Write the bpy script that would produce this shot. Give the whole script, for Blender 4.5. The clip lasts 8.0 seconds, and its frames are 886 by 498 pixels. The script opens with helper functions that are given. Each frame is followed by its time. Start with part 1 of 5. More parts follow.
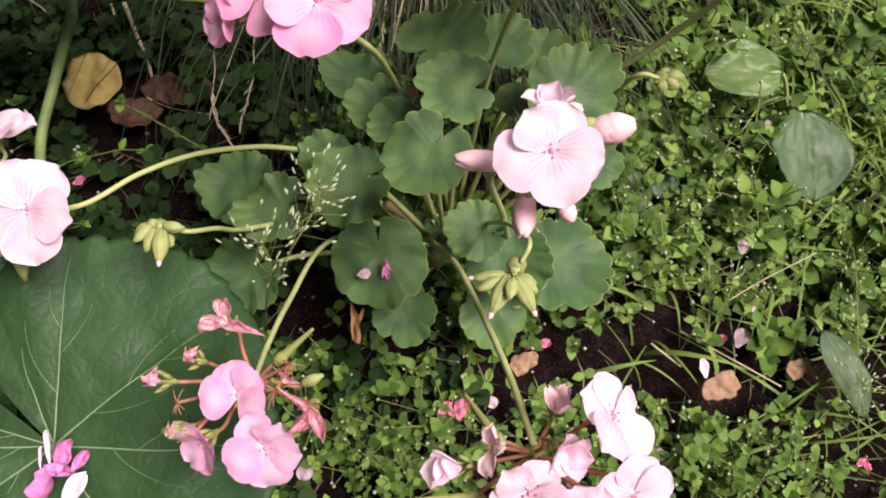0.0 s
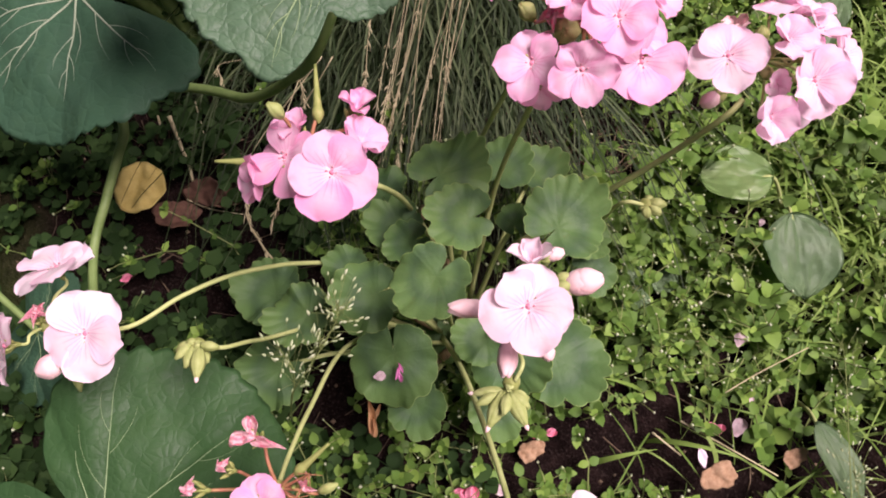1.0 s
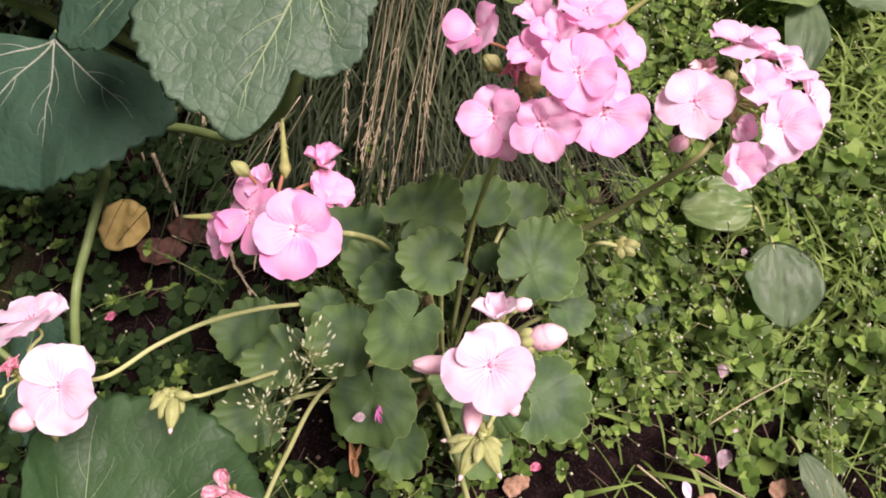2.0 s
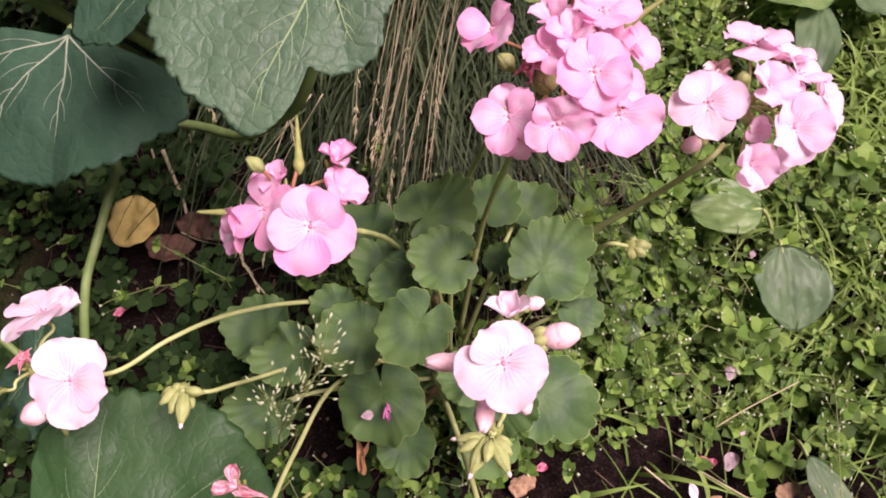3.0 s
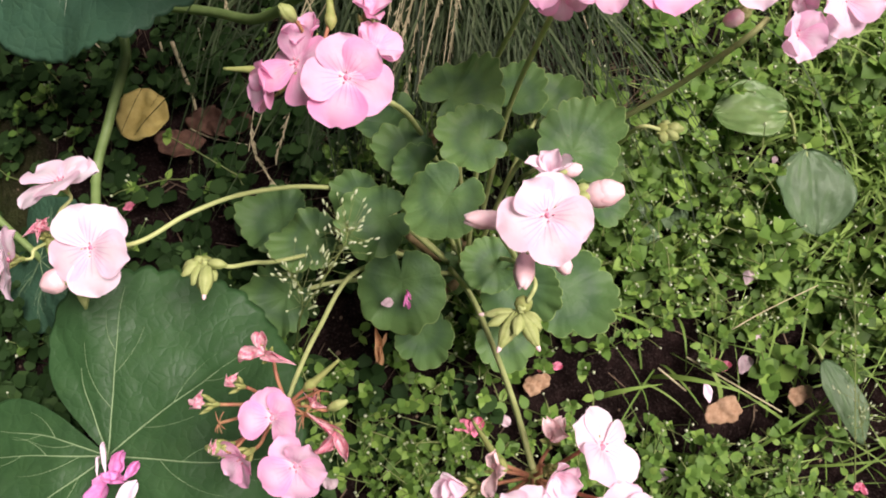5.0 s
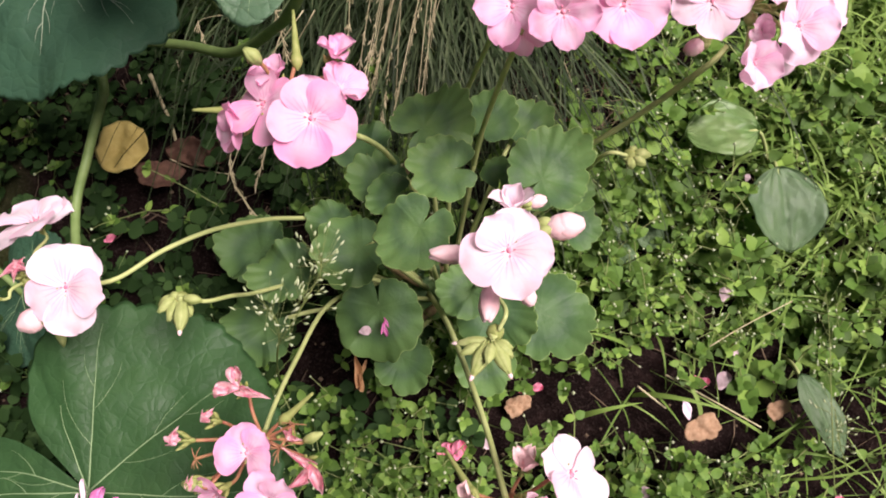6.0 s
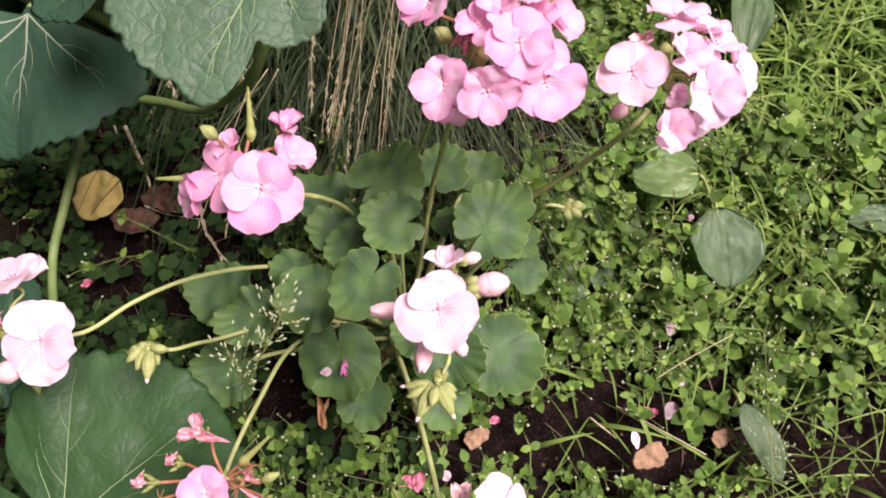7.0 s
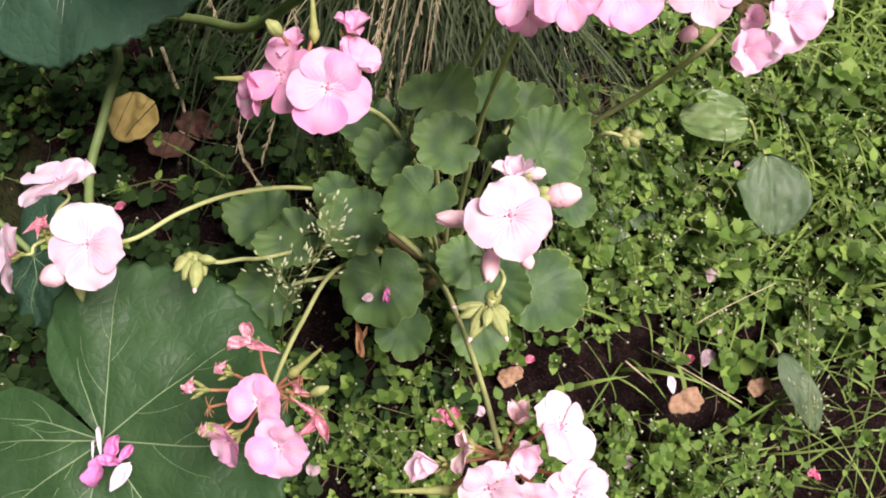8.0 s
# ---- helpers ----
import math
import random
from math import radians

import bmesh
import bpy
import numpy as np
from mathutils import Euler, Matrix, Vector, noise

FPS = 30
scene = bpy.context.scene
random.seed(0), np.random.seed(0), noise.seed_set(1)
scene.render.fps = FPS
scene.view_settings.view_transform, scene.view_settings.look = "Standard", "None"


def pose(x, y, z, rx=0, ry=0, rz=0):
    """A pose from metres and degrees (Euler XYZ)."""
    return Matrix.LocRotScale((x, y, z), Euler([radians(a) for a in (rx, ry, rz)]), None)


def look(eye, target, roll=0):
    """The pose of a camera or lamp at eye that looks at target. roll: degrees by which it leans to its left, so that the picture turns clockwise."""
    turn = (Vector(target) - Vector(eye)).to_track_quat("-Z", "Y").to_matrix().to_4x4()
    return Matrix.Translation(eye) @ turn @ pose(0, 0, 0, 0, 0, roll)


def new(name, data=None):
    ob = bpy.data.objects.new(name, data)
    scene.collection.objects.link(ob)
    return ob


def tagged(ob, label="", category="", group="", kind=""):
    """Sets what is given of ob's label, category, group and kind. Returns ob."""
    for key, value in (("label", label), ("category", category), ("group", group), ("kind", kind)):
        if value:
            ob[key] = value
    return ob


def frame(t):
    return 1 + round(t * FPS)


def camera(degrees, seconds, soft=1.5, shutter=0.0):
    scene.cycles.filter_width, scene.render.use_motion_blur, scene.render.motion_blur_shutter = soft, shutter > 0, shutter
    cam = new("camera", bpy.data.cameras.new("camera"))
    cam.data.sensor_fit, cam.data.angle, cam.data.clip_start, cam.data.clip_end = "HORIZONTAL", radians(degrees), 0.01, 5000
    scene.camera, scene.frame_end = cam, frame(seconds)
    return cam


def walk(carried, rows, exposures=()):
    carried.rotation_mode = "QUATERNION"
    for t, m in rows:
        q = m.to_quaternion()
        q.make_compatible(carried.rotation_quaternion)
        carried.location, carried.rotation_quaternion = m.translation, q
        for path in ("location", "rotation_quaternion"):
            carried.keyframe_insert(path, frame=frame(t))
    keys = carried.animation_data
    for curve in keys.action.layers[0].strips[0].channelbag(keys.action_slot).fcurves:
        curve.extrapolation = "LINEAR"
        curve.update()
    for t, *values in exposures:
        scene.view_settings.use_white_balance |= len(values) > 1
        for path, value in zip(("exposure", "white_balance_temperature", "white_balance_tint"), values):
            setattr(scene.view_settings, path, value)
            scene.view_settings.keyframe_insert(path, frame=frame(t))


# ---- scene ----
cam = camera(59.75, 8.0, soft=1.9)
# Hand-held at about 0.7 m over the bed, looking steeply down.
TILT, EYE = -72.0, 0.68
PATH = [
    (0, (0.01128, 0.00728, 0.00813), (0.00371, 1.00724, 0.01271), -0.009),
    (0.2, (0.01300, -0.00982, 0.01923), (-0.00031, 0.98973, 0.04627), 0.404),
    (0.5, (0.01580, -0.03267, 0.03510), (-0.02074, 0.96559, 0.08134), 0.904),
    (1, (0.02987, -0.04678, 0.05131), (-0.02010, 0.94994, 0.11487), 0.021),
    (1.5, (0.04283, -0.04186, 0.06055), (-0.01067, 0.95477, 0.12264), -0.576),
    (1.7, (0.04910, -0.04442, 0.06612), (-0.00318, 0.95203, 0.13214), -0.773),
    (2.8, (0.04936, -0.05277, 0.08375), (-0.01149, 0.94113, 0.17570), -0.436),
    (3, (0.04379, -0.04990, 0.07226), (-0.01331, 0.94546, 0.14967), -0.126),
    (3.2, (0.03982, -0.04233, 0.05868), (-0.01452, 0.95459, 0.11519), 0.351),
    (3.5, (0.03763, -0.03625, 0.04768), (-0.01232, 0.96198, 0.08023), 0.231),
    (4, (0.02937, -0.03676, 0.02977), (-0.01733, 0.96209, 0.04077), 1.195),
    (4.2, (0.02412, -0.03709, 0.02900), (-0.02359, 0.96174, 0.03649), 1.335),
    (5.3, (0.02091, -0.03776, 0.02977), (-0.02480, 0.96116, 0.03791), 0.437),
    (5.5, (0.02612, -0.03811, 0.03414), (-0.01609, 0.96094, 0.04548), 0.074),
    (6, (0.03468, -0.04428, 0.03988), (-0.00426, 0.95467, 0.06417), -0.480),
    (6.2, (0.03956, -0.05603, 0.04081), (-0.00237, 0.94259, 0.07234), -0.361),
    (6.5, (0.05260, -0.08031, 0.06260), (0.02050, 0.91741, 0.12203), -1.139),
    (6.8, (0.06235, -0.08398, 0.05969), (0.04033, 0.91434, 0.11323), -1.367),
    (7, (0.06275, -0.08392, 0.05806), (0.03979, 0.91457, 0.10793), -1.264),
    (7.2, (0.05985, -0.07971, 0.04699), (0.03593, 0.91951, 0.07821), -0.724),
    (7.5, (0.04411, -0.07318, 0.02411), (0.01529, 0.92640, 0.02499), 0.660),
    (7.7, (0.03286, -0.07299, 0.01938), (-0.00559, 0.92627, 0.01950), 1.325),
    (8, (0.02896, -0.07117, 0.02686), (0.00075, 0.92838, 0.03632), 1.075),
]
BASE = pose(0, 0, EYE, TILT, 0, 0)
walk(cam, [(t, BASE @ look(eye, target, roll)) for t, eye, target, roll in PATH], exposures=[(0.0, 0.49, 6500, 27), (1.0, 0.51, 6550, 35), (2.9, 0.59, 6600, 45), (4.0, 0.45, 6600, 34), (5.5, 0.54, 6500, 22), (7.0, 0.65, 6500, 33), (8.0, 0.63, 6500, 30)])

# ---- world and light: a bright overcast day, the sun veiled ----
world = bpy.data.worlds.new("world")
scene.world = world
world.use_nodes = True
wn = world.node_tree.nodes
sky = wn.new("ShaderNodeTexSky")
sky.sky_type, sky.sun_disc = "NISHITA", False
sky.sun_elevation, sky.sun_rotation = radians(63), radians(92)
sky.air_density, sky.dust_density, sky.ozone_density = 1.0, 6.0, 1.0
world.node_tree.links.new(sky.outputs[0], wn["Background"].inputs[0])
wn["Background"].inputs[1].default_value = 0.020
sun_data = bpy.data.lights.new("sun", "SUN")
sun_data.energy, sun_data.angle, sun_data.color = 5.0, radians(32), (1.0, 0.95, 0.88)
sun = new("sun", sun_data)
# The veiled sun stands over the right-hand side of the bed.
sun.matrix_world = look((1.45, -0.05, 2.9), (0, 0, 0))

# ---- small tools ----
WORLD = {}
RIGHT, UPWARD, TOWARD = Vector((1, 0, 0)), Vector((0, 0.951, 0.309)), Vector((0, -0.309, 0.951))


def facing(a, b):
    """A direction that looks at somebody who leans over the bed, turned a to the right and b to the back."""
    return (TOWARD + a * RIGHT + b * UPWARD).normalized()


def frame_of(origin, normal, heading, scale=1.0):
    """A pose with z along normal and y as near to heading as can be."""
    z = Vector(normal).normalized()
    y = Vector(heading)
    y = (y - y.dot(z) * z)
    y = y.normalized() if y.length > 1e-5 else z.orthogonal().normalized()
    x = y.cross(z)
    m = Matrix((x, y, z)).transposed().to_4x4()
    return Matrix.Translation(origin) @ m @ Matrix.Scale(scale, 4)


def place(ob, m, parent=None):
    WORLD[ob.name] = m
    if parent is not None:
        ob.parent = parent
        ob.matrix_parent_inverse = WORLD[parent.name].inverted()
    ob.matrix_basis = m
    return ob


def thing(name, label, category, origin, group="", kind=""):
    return place(tagged(new(name), label, category, group, kind), Matrix.Translation(origin))


def as_mesh(name, bm, mats, smooth=True):
    me = bpy.data.meshes.new(name)
    bm.to_mesh(me)
    bm.free()
    for mat in mats if isinstance(mats, (list, tuple)) else [mats]:
        me.materials.append(mat)
    if smooth:
        me.polygons.foreach_set("use_smooth", [True] * len(me.polygons))
    return me


def part(name, mesh, mats, parent, label="", m=None):
    """One mesh object under a thing or a part. mesh: a bmesh, or a finished mesh that alike parts share."""
    me = mesh if isinstance(mesh, bpy.types.Mesh) else as_mesh(name, mesh, mats)
    ob = place(new(name, me), m or Matrix.Identity(4), parent)
    return tagged(ob, label) if label else ob


def spline(points, steps=6):
    """A smooth line over points (Catmull-Rom)."""
    p = [Vector(q) for q in points]
    if len(p) < 3:
        return [p[0].lerp(p[-1], k / steps) for k in range(steps + 1)]
    p = [2 * p[0] - p[1]] + p + [2 * p[-1] - p[-2]]
    out = []
    for a, b, c, d in zip(p, p[1:], p[2:], p[3:]):
        for k in range(steps):
            t = k / steps
            out.append(0.5 * (2 * b + (c - a) * t + (2 * a - 5 * b + 4 * c - d) * t * t + (3 * b - a - 3 * c + d) * t ** 3))
    return out + [p[-2]]


def tube(points, r0, r1, sides=7, steps=6, bm=None, swell=0.0, mat=0):
    """A tapered round stem along a smooth line, closed at both ends."""
    bm = bm or bmesh.new()
    line = spline(points, steps)
    rings, side = [], None
    for k, p in enumerate(line):
        ahead = (line[min(k + 1, len(line) - 1)] - line[max(k - 1, 0)]).normalized()
        side = ahead.orthogonal() if side is None else side - side.dot(ahead) * ahead
        side.normalize()
        over = ahead.cross(side)
        f = k / (len(line) - 1)
        r = r0 + (r1 - r0) * f + swell * math.exp(-((1 - f) / 0.06) ** 2)
        rings.append([bm.verts.new(p + r * (math.cos(a) * side + math.sin(a) * over)) for a in (2 * math.pi * j / sides for j in range(sides))])
    for a, b in zip(rings, rings[1:]):
        for j in range(sides):
            bm.faces.new((a[j], a[(j + 1) % sides], b[(j + 1) % sides], b[j])).material_index = mat
    bm.faces.new(rings[0][::-1]).material_index = mat
    bm.faces.new(rings[-1]).material_index = mat
    return bm


def blob(bm, centre, axis, length, width, mat=0, rings=6, sides=8, point=0.0):
    """An egg-shaped body along axis."""
    axis = Vector(axis).normalized()
    side = axis.orthogonal().normalized()
    over = axis.cross(side)
    rows = []
    for k in range(rings + 1):
        f = k / rings
        r = width * math.sin(math.pi * min(max(f, 0.03), 0.97)) ** (0.8 + point * f)
        rows.append([bm.verts.new(Vector(centre) + axis * length * (f - 0.5) + r * (math.cos(a) * side + math.sin(a) * over)) for a in (2 * math.pi * j / sides for j in range(sides))])
    for a, b in zip(rows, rows[1:]):
        for j in range(sides):
            bm.faces.new((a[j], a[(j + 1) % sides], b[(j + 1) % sides], b[j])).material_index = mat
    bm.faces.new(rows[0][::-1]).material_index = mat
    bm.faces.new(rows[-1]).material_index = mat
    return bm


# ---- materials ----
class Nodes:
    """Short hand for a material's node tree."""

    def __init__(self, name):
        self.mat = bpy.data.materials.new(name)
        self.mat.use_nodes = True
        self.tree = self.mat.node_tree
        self.bsdf = self.tree.nodes["Principled BSDF"]
        self.out = self.tree.nodes["Material Output"]

    def add(self, kind, **values):
        n = self.tree.nodes.new(kind)
        for key, v in values.items():
            if key == "operation":
                n.operation = v
            elif key == "blend":
                n.data_type, n.blend_type = "RGBA", v
            elif key == "feature":
                n.feature = v
        return n

    def link(self, a, b):
        self.tree.links.new(a, b)

    def put(self, socket, v):
        if isinstance(v, bpy.types.NodeSocket):
            self.link(v, socket)
        else:
            socket.default_value = v

    def math(self, op, a, b=0.0, c=0.0, clamp=False):
        n = self.add("ShaderNodeMath", operation=op)
        n.use_clamp = clamp
        for s, v in zip(n.inputs, (a, b, c)):
            self.put(s, v)
        return n.outputs[0]

    def mix(self, f, a, b, blend="MIX"):
        n = self.add("ShaderNodeMix", blend=blend)
        self.put(n.inputs[0], f)
        for s, v in ((n.inputs[6], a), (n.inputs[7], b)):
            self.put(s, (*v, 1.0) if isinstance(v, tuple) and len(v) == 3 else v)
        return n.outputs[2]

    def noise(self, scale, detail=3.0, rough=0.55, vector=None, offset=None):
        n = self.add("ShaderNodeTexNoise")
        n.inputs["Scale"].default_value, n.inputs["Detail"].default_value, n.inputs["Roughness"].default_value = scale, detail, rough
        if vector is not None:
            self.link(vector, n.inputs["Vector"])
        return n.outputs[0]

    def ramp(self, f, lo, hi):
        n = self.add("ShaderNodeMapRange")
        self.put(n.inputs[0], f)
        n.inputs[1].default_value, n.inputs[2].default_value = lo, hi
        return n.outputs[0]

    def bump(self, height, strength, distance):
        n = self.add("ShaderNodeBump")
        n.inputs["Strength"].default_value, n.inputs["Distance"].default_value = strength, distance
        self.link(height, n.inputs["Height"])
        self.link(n.outputs[0], self.bsdf.inputs["Normal"])

    def coords(self, which="Object"):
        return self.add("ShaderNodeTexCoord").outputs[which]

    def random(self):
        return self.add("ShaderNodeObjectInfo").outputs["Random"]

    def island(self):
        return self.add("ShaderNodeNewGeometry").outputs["Random Per Island"]

    def finish(self, colour, rough, shine=0.0, tint=None, specular=0.5):
        """Links colour and roughness; shine: the share of light that passes a leaf or petal."""
        self.put(self.bsdf.inputs["Base Color"], (*colour, 1.0) if isinstance(colour, tuple) else colour)
        self.put(self.bsdf.inputs["Roughness"], rough)
        self.bsdf.inputs["Specular IOR Level"].default_value = specular
        if shine:
            t = self.add("ShaderNodeBsdfTranslucent")
            self.put(t.inputs[0], tint if tint is not None else colour)
            m = self.add("ShaderNodeMixShader")
            m.inputs[0].default_value = shine
            self.link(self.bsdf.outputs[0], m.inputs[1])
            self.link(t.outputs[0], m.inputs[2])
            self.link(m.outputs[0], self.out.inputs[0])
        return self.mat


def polar(n):
    """The distance from a leaf's stalk and the angle round it."""
    sep = n.add("ShaderNodeSeparateXYZ")
    n.link(n.coords(), sep.inputs[0])
    x, y = sep.outputs[0], sep.outputs[1]
    return x, y, n.math("SQRT", n.math("ADD", n.math("MULTIPLY", x, x), n.math("MULTIPLY", y, y))), n.math("ARCTAN2", x, y)


def geranium_leaf_material():
    n = Nodes("geranium_leaf")
    x, y, r, a = polar(n)
    rnd = n.random()
    big = n.noise(2.2, 3, vector=n.coords())
    fine = n.noise(30, 3, vector=n.coords())
    base = n.mix(rnd, (0.058, 0.128, 0.042), (0.104, 0.192, 0.055))
    base = n.mix(n.ramp(big, 0.35, 0.7), base, (0.074, 0.148, 0.054))
    # The zonal band: a darker, bluish horseshoe half-way out.
    zone = n.math("MULTIPLY", n.math("SUBTRACT", 1.0, n.math("ABSOLUTE", n.math("MULTIPLY", n.math("SUBTRACT", r, n.math("ADD", 0.52, n.math("MULTIPLY", big, 0.16))), 3.4)), clamp=True), 0.48)
    base = n.mix(zone, base, (0.034, 0.070, 0.046))
    rim = n.math("MULTIPLY", n.ramp(r, 0.74, 1.16), 0.45)
    base = n.mix(rim, base, (0.12, 0.215, 0.060))
    base = n.mix(n.math("MULTIPLY", n.ramp(n.noise(6, 4, 0.7, n.coords()), 0.66, 0.76), 0.18), base, (0.18, 0.20, 0.08))
    # Seven main nerves fan out from the stalk.
    fold = n.math("PINGPONG", n.math("ADD", a, 20 * 0.4756), 0.4756)
    off = n.math("MULTIPLY", fold, r)
    nerve = n.math("MULTIPLY", n.math("MULTIPLY", n.ramp(off, 0.024, 0.006), n.ramp(r, 0.85, 0.15)), 0.13)
    base = n.mix(nerve, base, (0.15, 0.23, 0.10))
    base = n.mix(n.math("MULTIPLY", fine, 0.07), base, (0.13, 0.18, 0.08))
    pleat = n.noise(9, 3, vector=n.coords())
    n.bump(n.math("ADD", n.math("ADD", n.math("MULTIPLY", n.ramp(off, 0.0, 0.06), 0.35), n.math("MULTIPLY", pleat, 1.2)), n.math("MULTIPLY", fine, 0.25)), 0.16, 0.004)
    return n.finish(base, n.math("ADD", 0.44, n.math("MULTIPLY", fine, 0.12)), 0.18, n.mix(0.5, base, (0.16, 0.30, 0.03)), 0.18)


def mallow_leaf_material(name, pucker, shade, gloss, cells=11.0):
    n = Nodes(name)
    co = n.coords()
    rnd = n.random()
    big, mid, fine = n.noise(2.5, 3, vector=co), n.noise(8, 3, vector=co), n.noise(60, 3, vector=co)
    warp = n.add("ShaderNodeTexNoise")
    warp.inputs["Scale"].default_value = 3.0
    n.link(co, warp.inputs["Vector"])
    bent = n.mix(0.10, co, warp.outputs[1])
    domes = []
    for scale in (cells, 2.4 * cells):
        v = n.add("ShaderNodeTexVoronoi", feature="DISTANCE_TO_EDGE")
        v.inputs["Scale"].default_value = scale
        n.link(bent, v.inputs["Vector"])
        domes.append(n.math("POWER", n.ramp(v.outputs["Distance"], 0.0, 0.32), 0.6))
    dome = domes[0]
    base = n.mix(rnd, shade, tuple(1.2 * c for c in shade))
    base = n.mix(n.ramp(big, 0.35, 0.7), base, tuple(0.75 * c + 0.004 for c in shade))
    base = n.mix(n.math("MULTIPLY", n.ramp(mid, 0.45, 0.75), 0.3), base, (1.5 * shade[0], 1.35 * shade[1], 1.1 * shade[2]))
    base = n.mix(n.math("MULTIPLY", n.ramp(dome, 0.30, 0.05), 0.22), base, tuple(1.6 * c for c in shade))
    base = n.mix(n.math("MULTIPLY", fine, 0.18), base, tuple(1.9 * c for c in shade))
    h = n.math("ADD", n.math("ADD", dome, n.math("MULTIPLY", domes[1], 0.25)), n.math("MULTIPLY", fine, 0.06))
    n.bump(h, 1.0, pucker)
    return n.finish(base, n.math("ADD", 0.36, n.math("MULTIPLY", mid, 0.25)), 0.22, n.mix(0.5, base, (0.10, 0.20, 0.02)), gloss)


def petal_material(name, deep, light, middle):
    """Petals of one bloom colour: each between deep and light, with a pale highlight painted in the middle of the
    blade.
    """
    n = Nodes(name)
    sep = n.add("ShaderNodeSeparateXYZ")
    co = n.coords()
    n.link(co, sep.inputs[0])
    x, y = sep.outputs[0], sep.outputs[1]
    rnd = n.random()
    base = n.mix(rnd, deep, light)
    # Painted highlight: the blade pales towards its middle; the hem stays pink.
    highlight = n.math("MULTIPLY", n.math("MULTIPLY", n.ramp(y, 0.15, 0.45), n.ramp(y, 0.95, 0.60)), n.ramp(n.math("ABSOLUTE", x), 0.42, 0.12))
    base = n.mix(n.math("MULTIPLY", highlight, 0.7), base, middle)
    base = n.mix(n.math("MULTIPLY", n.ramp(y, 0.55, 1.0), 0.2), base, light)
    base = n.mix(n.math("MULTIPLY", n.ramp(y, 0.26, 0.08), 0.75), base, (0.98, 0.88, 0.93))
    # Fine nerves run out from the throat, deepest near it.
    fan = n.math("DIVIDE", x, n.math("ADD", y, 0.12))
    line = n.math("SINE", n.math("MULTIPLY", fan, 26.0))
    nerve = n.math("MULTIPLY", n.math("MULTIPLY", n.ramp(line, 0.6, 1.0), n.math("MULTIPLY", n.ramp(y, 0.62, 0.15), n.ramp(y, 0.05, 0.13))), 0.62)
    base = n.mix(nerve, base, (0.72, 0.16, 0.38))
    base = n.mix(n.math("MULTIPLY", n.ramp(n.noise(2.5, 3, vector=co), 0.4, 0.75), 0.16), base, deep)
    n.bump(n.math("ADD", n.math("MULTIPLY", line, 0.02), n.noise(4, 2, vector=co)), 0.15, 0.0035)
    return n.finish(base, 0.55, 0.47, n.mix(0.5, base, deep), 0.15)


def withered_material():
    """Shrivelled petals: deep pink streaks along a paler blade, with bleached ends."""
    n = Nodes("withered_petal")
    co = n.coords()
    sep = n.add("ShaderNodeSeparateXYZ")
    n.link(co, sep.inputs[0])
    streak = n.math("SINE", n.math("ADD", n.math("MULTIPLY", sep.outputs[0], 30.0), n.math("MULTIPLY", n.noise(5, 3, vector=co), 9.0)))
    base = n.mix(n.ramp(streak, -0.4, 0.9), (0.94, 0.60, 0.63), (0.82, 0.20, 0.30))
    base = n.mix(n.math("MULTIPLY", n.random(), 0.45), base, (0.95, 0.50, 0.62))
    base = n.mix(n.math("MULTIPLY", n.ramp(n.noise(3.5, 3, vector=co), 0.5, 0.75), 0.75), base, (0.96, 0.84, 0.84))
    n.bump(n.math("ADD", n.math("MULTIPLY", streak, 0.35), n.noise(9, 3, vector=co)), 0.5, 0.004)
    return n.finish(base, 0.7, 0.3, base, 0.08)


def tinted(name, low, high, rough=0.5, scale=60.0, shine=0.0, bump=0.3, distance=0.001, island=False, specular=0.2, tint=None):
    """A natural surface between two colours, with blotches, grain and relief."""
    n = Nodes(name)
    co = n.coords()
    a, b = n.noise(scale, 4, vector=co), n.noise(scale * 6, 3, vector=co)
    base = n.mix(n.ramp(a, 0.3, 0.7), low, high)
    pick = n.island() if island else n.random()
    base = n.mix(n.math("MULTIPLY", pick, 0.55), base, n.mix(b, high, low))
    n.bump(n.math("ADD", a, n.math("MULTIPLY", b, 0.5)), bump, distance)
    return n.finish(base, n.math("ADD", rough - 0.1, n.math("MULTIPLY", b, 0.2)), shine, tint or base, specular)


def foliage(name, dark, mid, light, shine=0.3, rough=0.55, specular=0.12):
    """Small leaves or blades in one mesh, each its own green."""
    n = Nodes(name)
    pick = n.island()
    patch = n.noise(7, 2, vector=n.coords())
    base = n.mix(n.ramp(pick, 0.0, 0.55), dark, mid)
    base = n.mix(n.ramp(pick, 0.6, 1.0), base, light)
    base = n.mix(n.math("MULTIPLY", n.ramp(patch, 0.35, 0.7), 0.4), base, mid)
    fine = n.noise(350, 2, vector=n.coords())
    base = n.mix(n.math("MULTIPLY", fine, 0.2), base, light)
    n.bump(fine, 0.3, 0.0006)
    return n.finish(base, rough, shine, n.mix(0.4, base, (0.25, 0.40, 0.03)), specular)


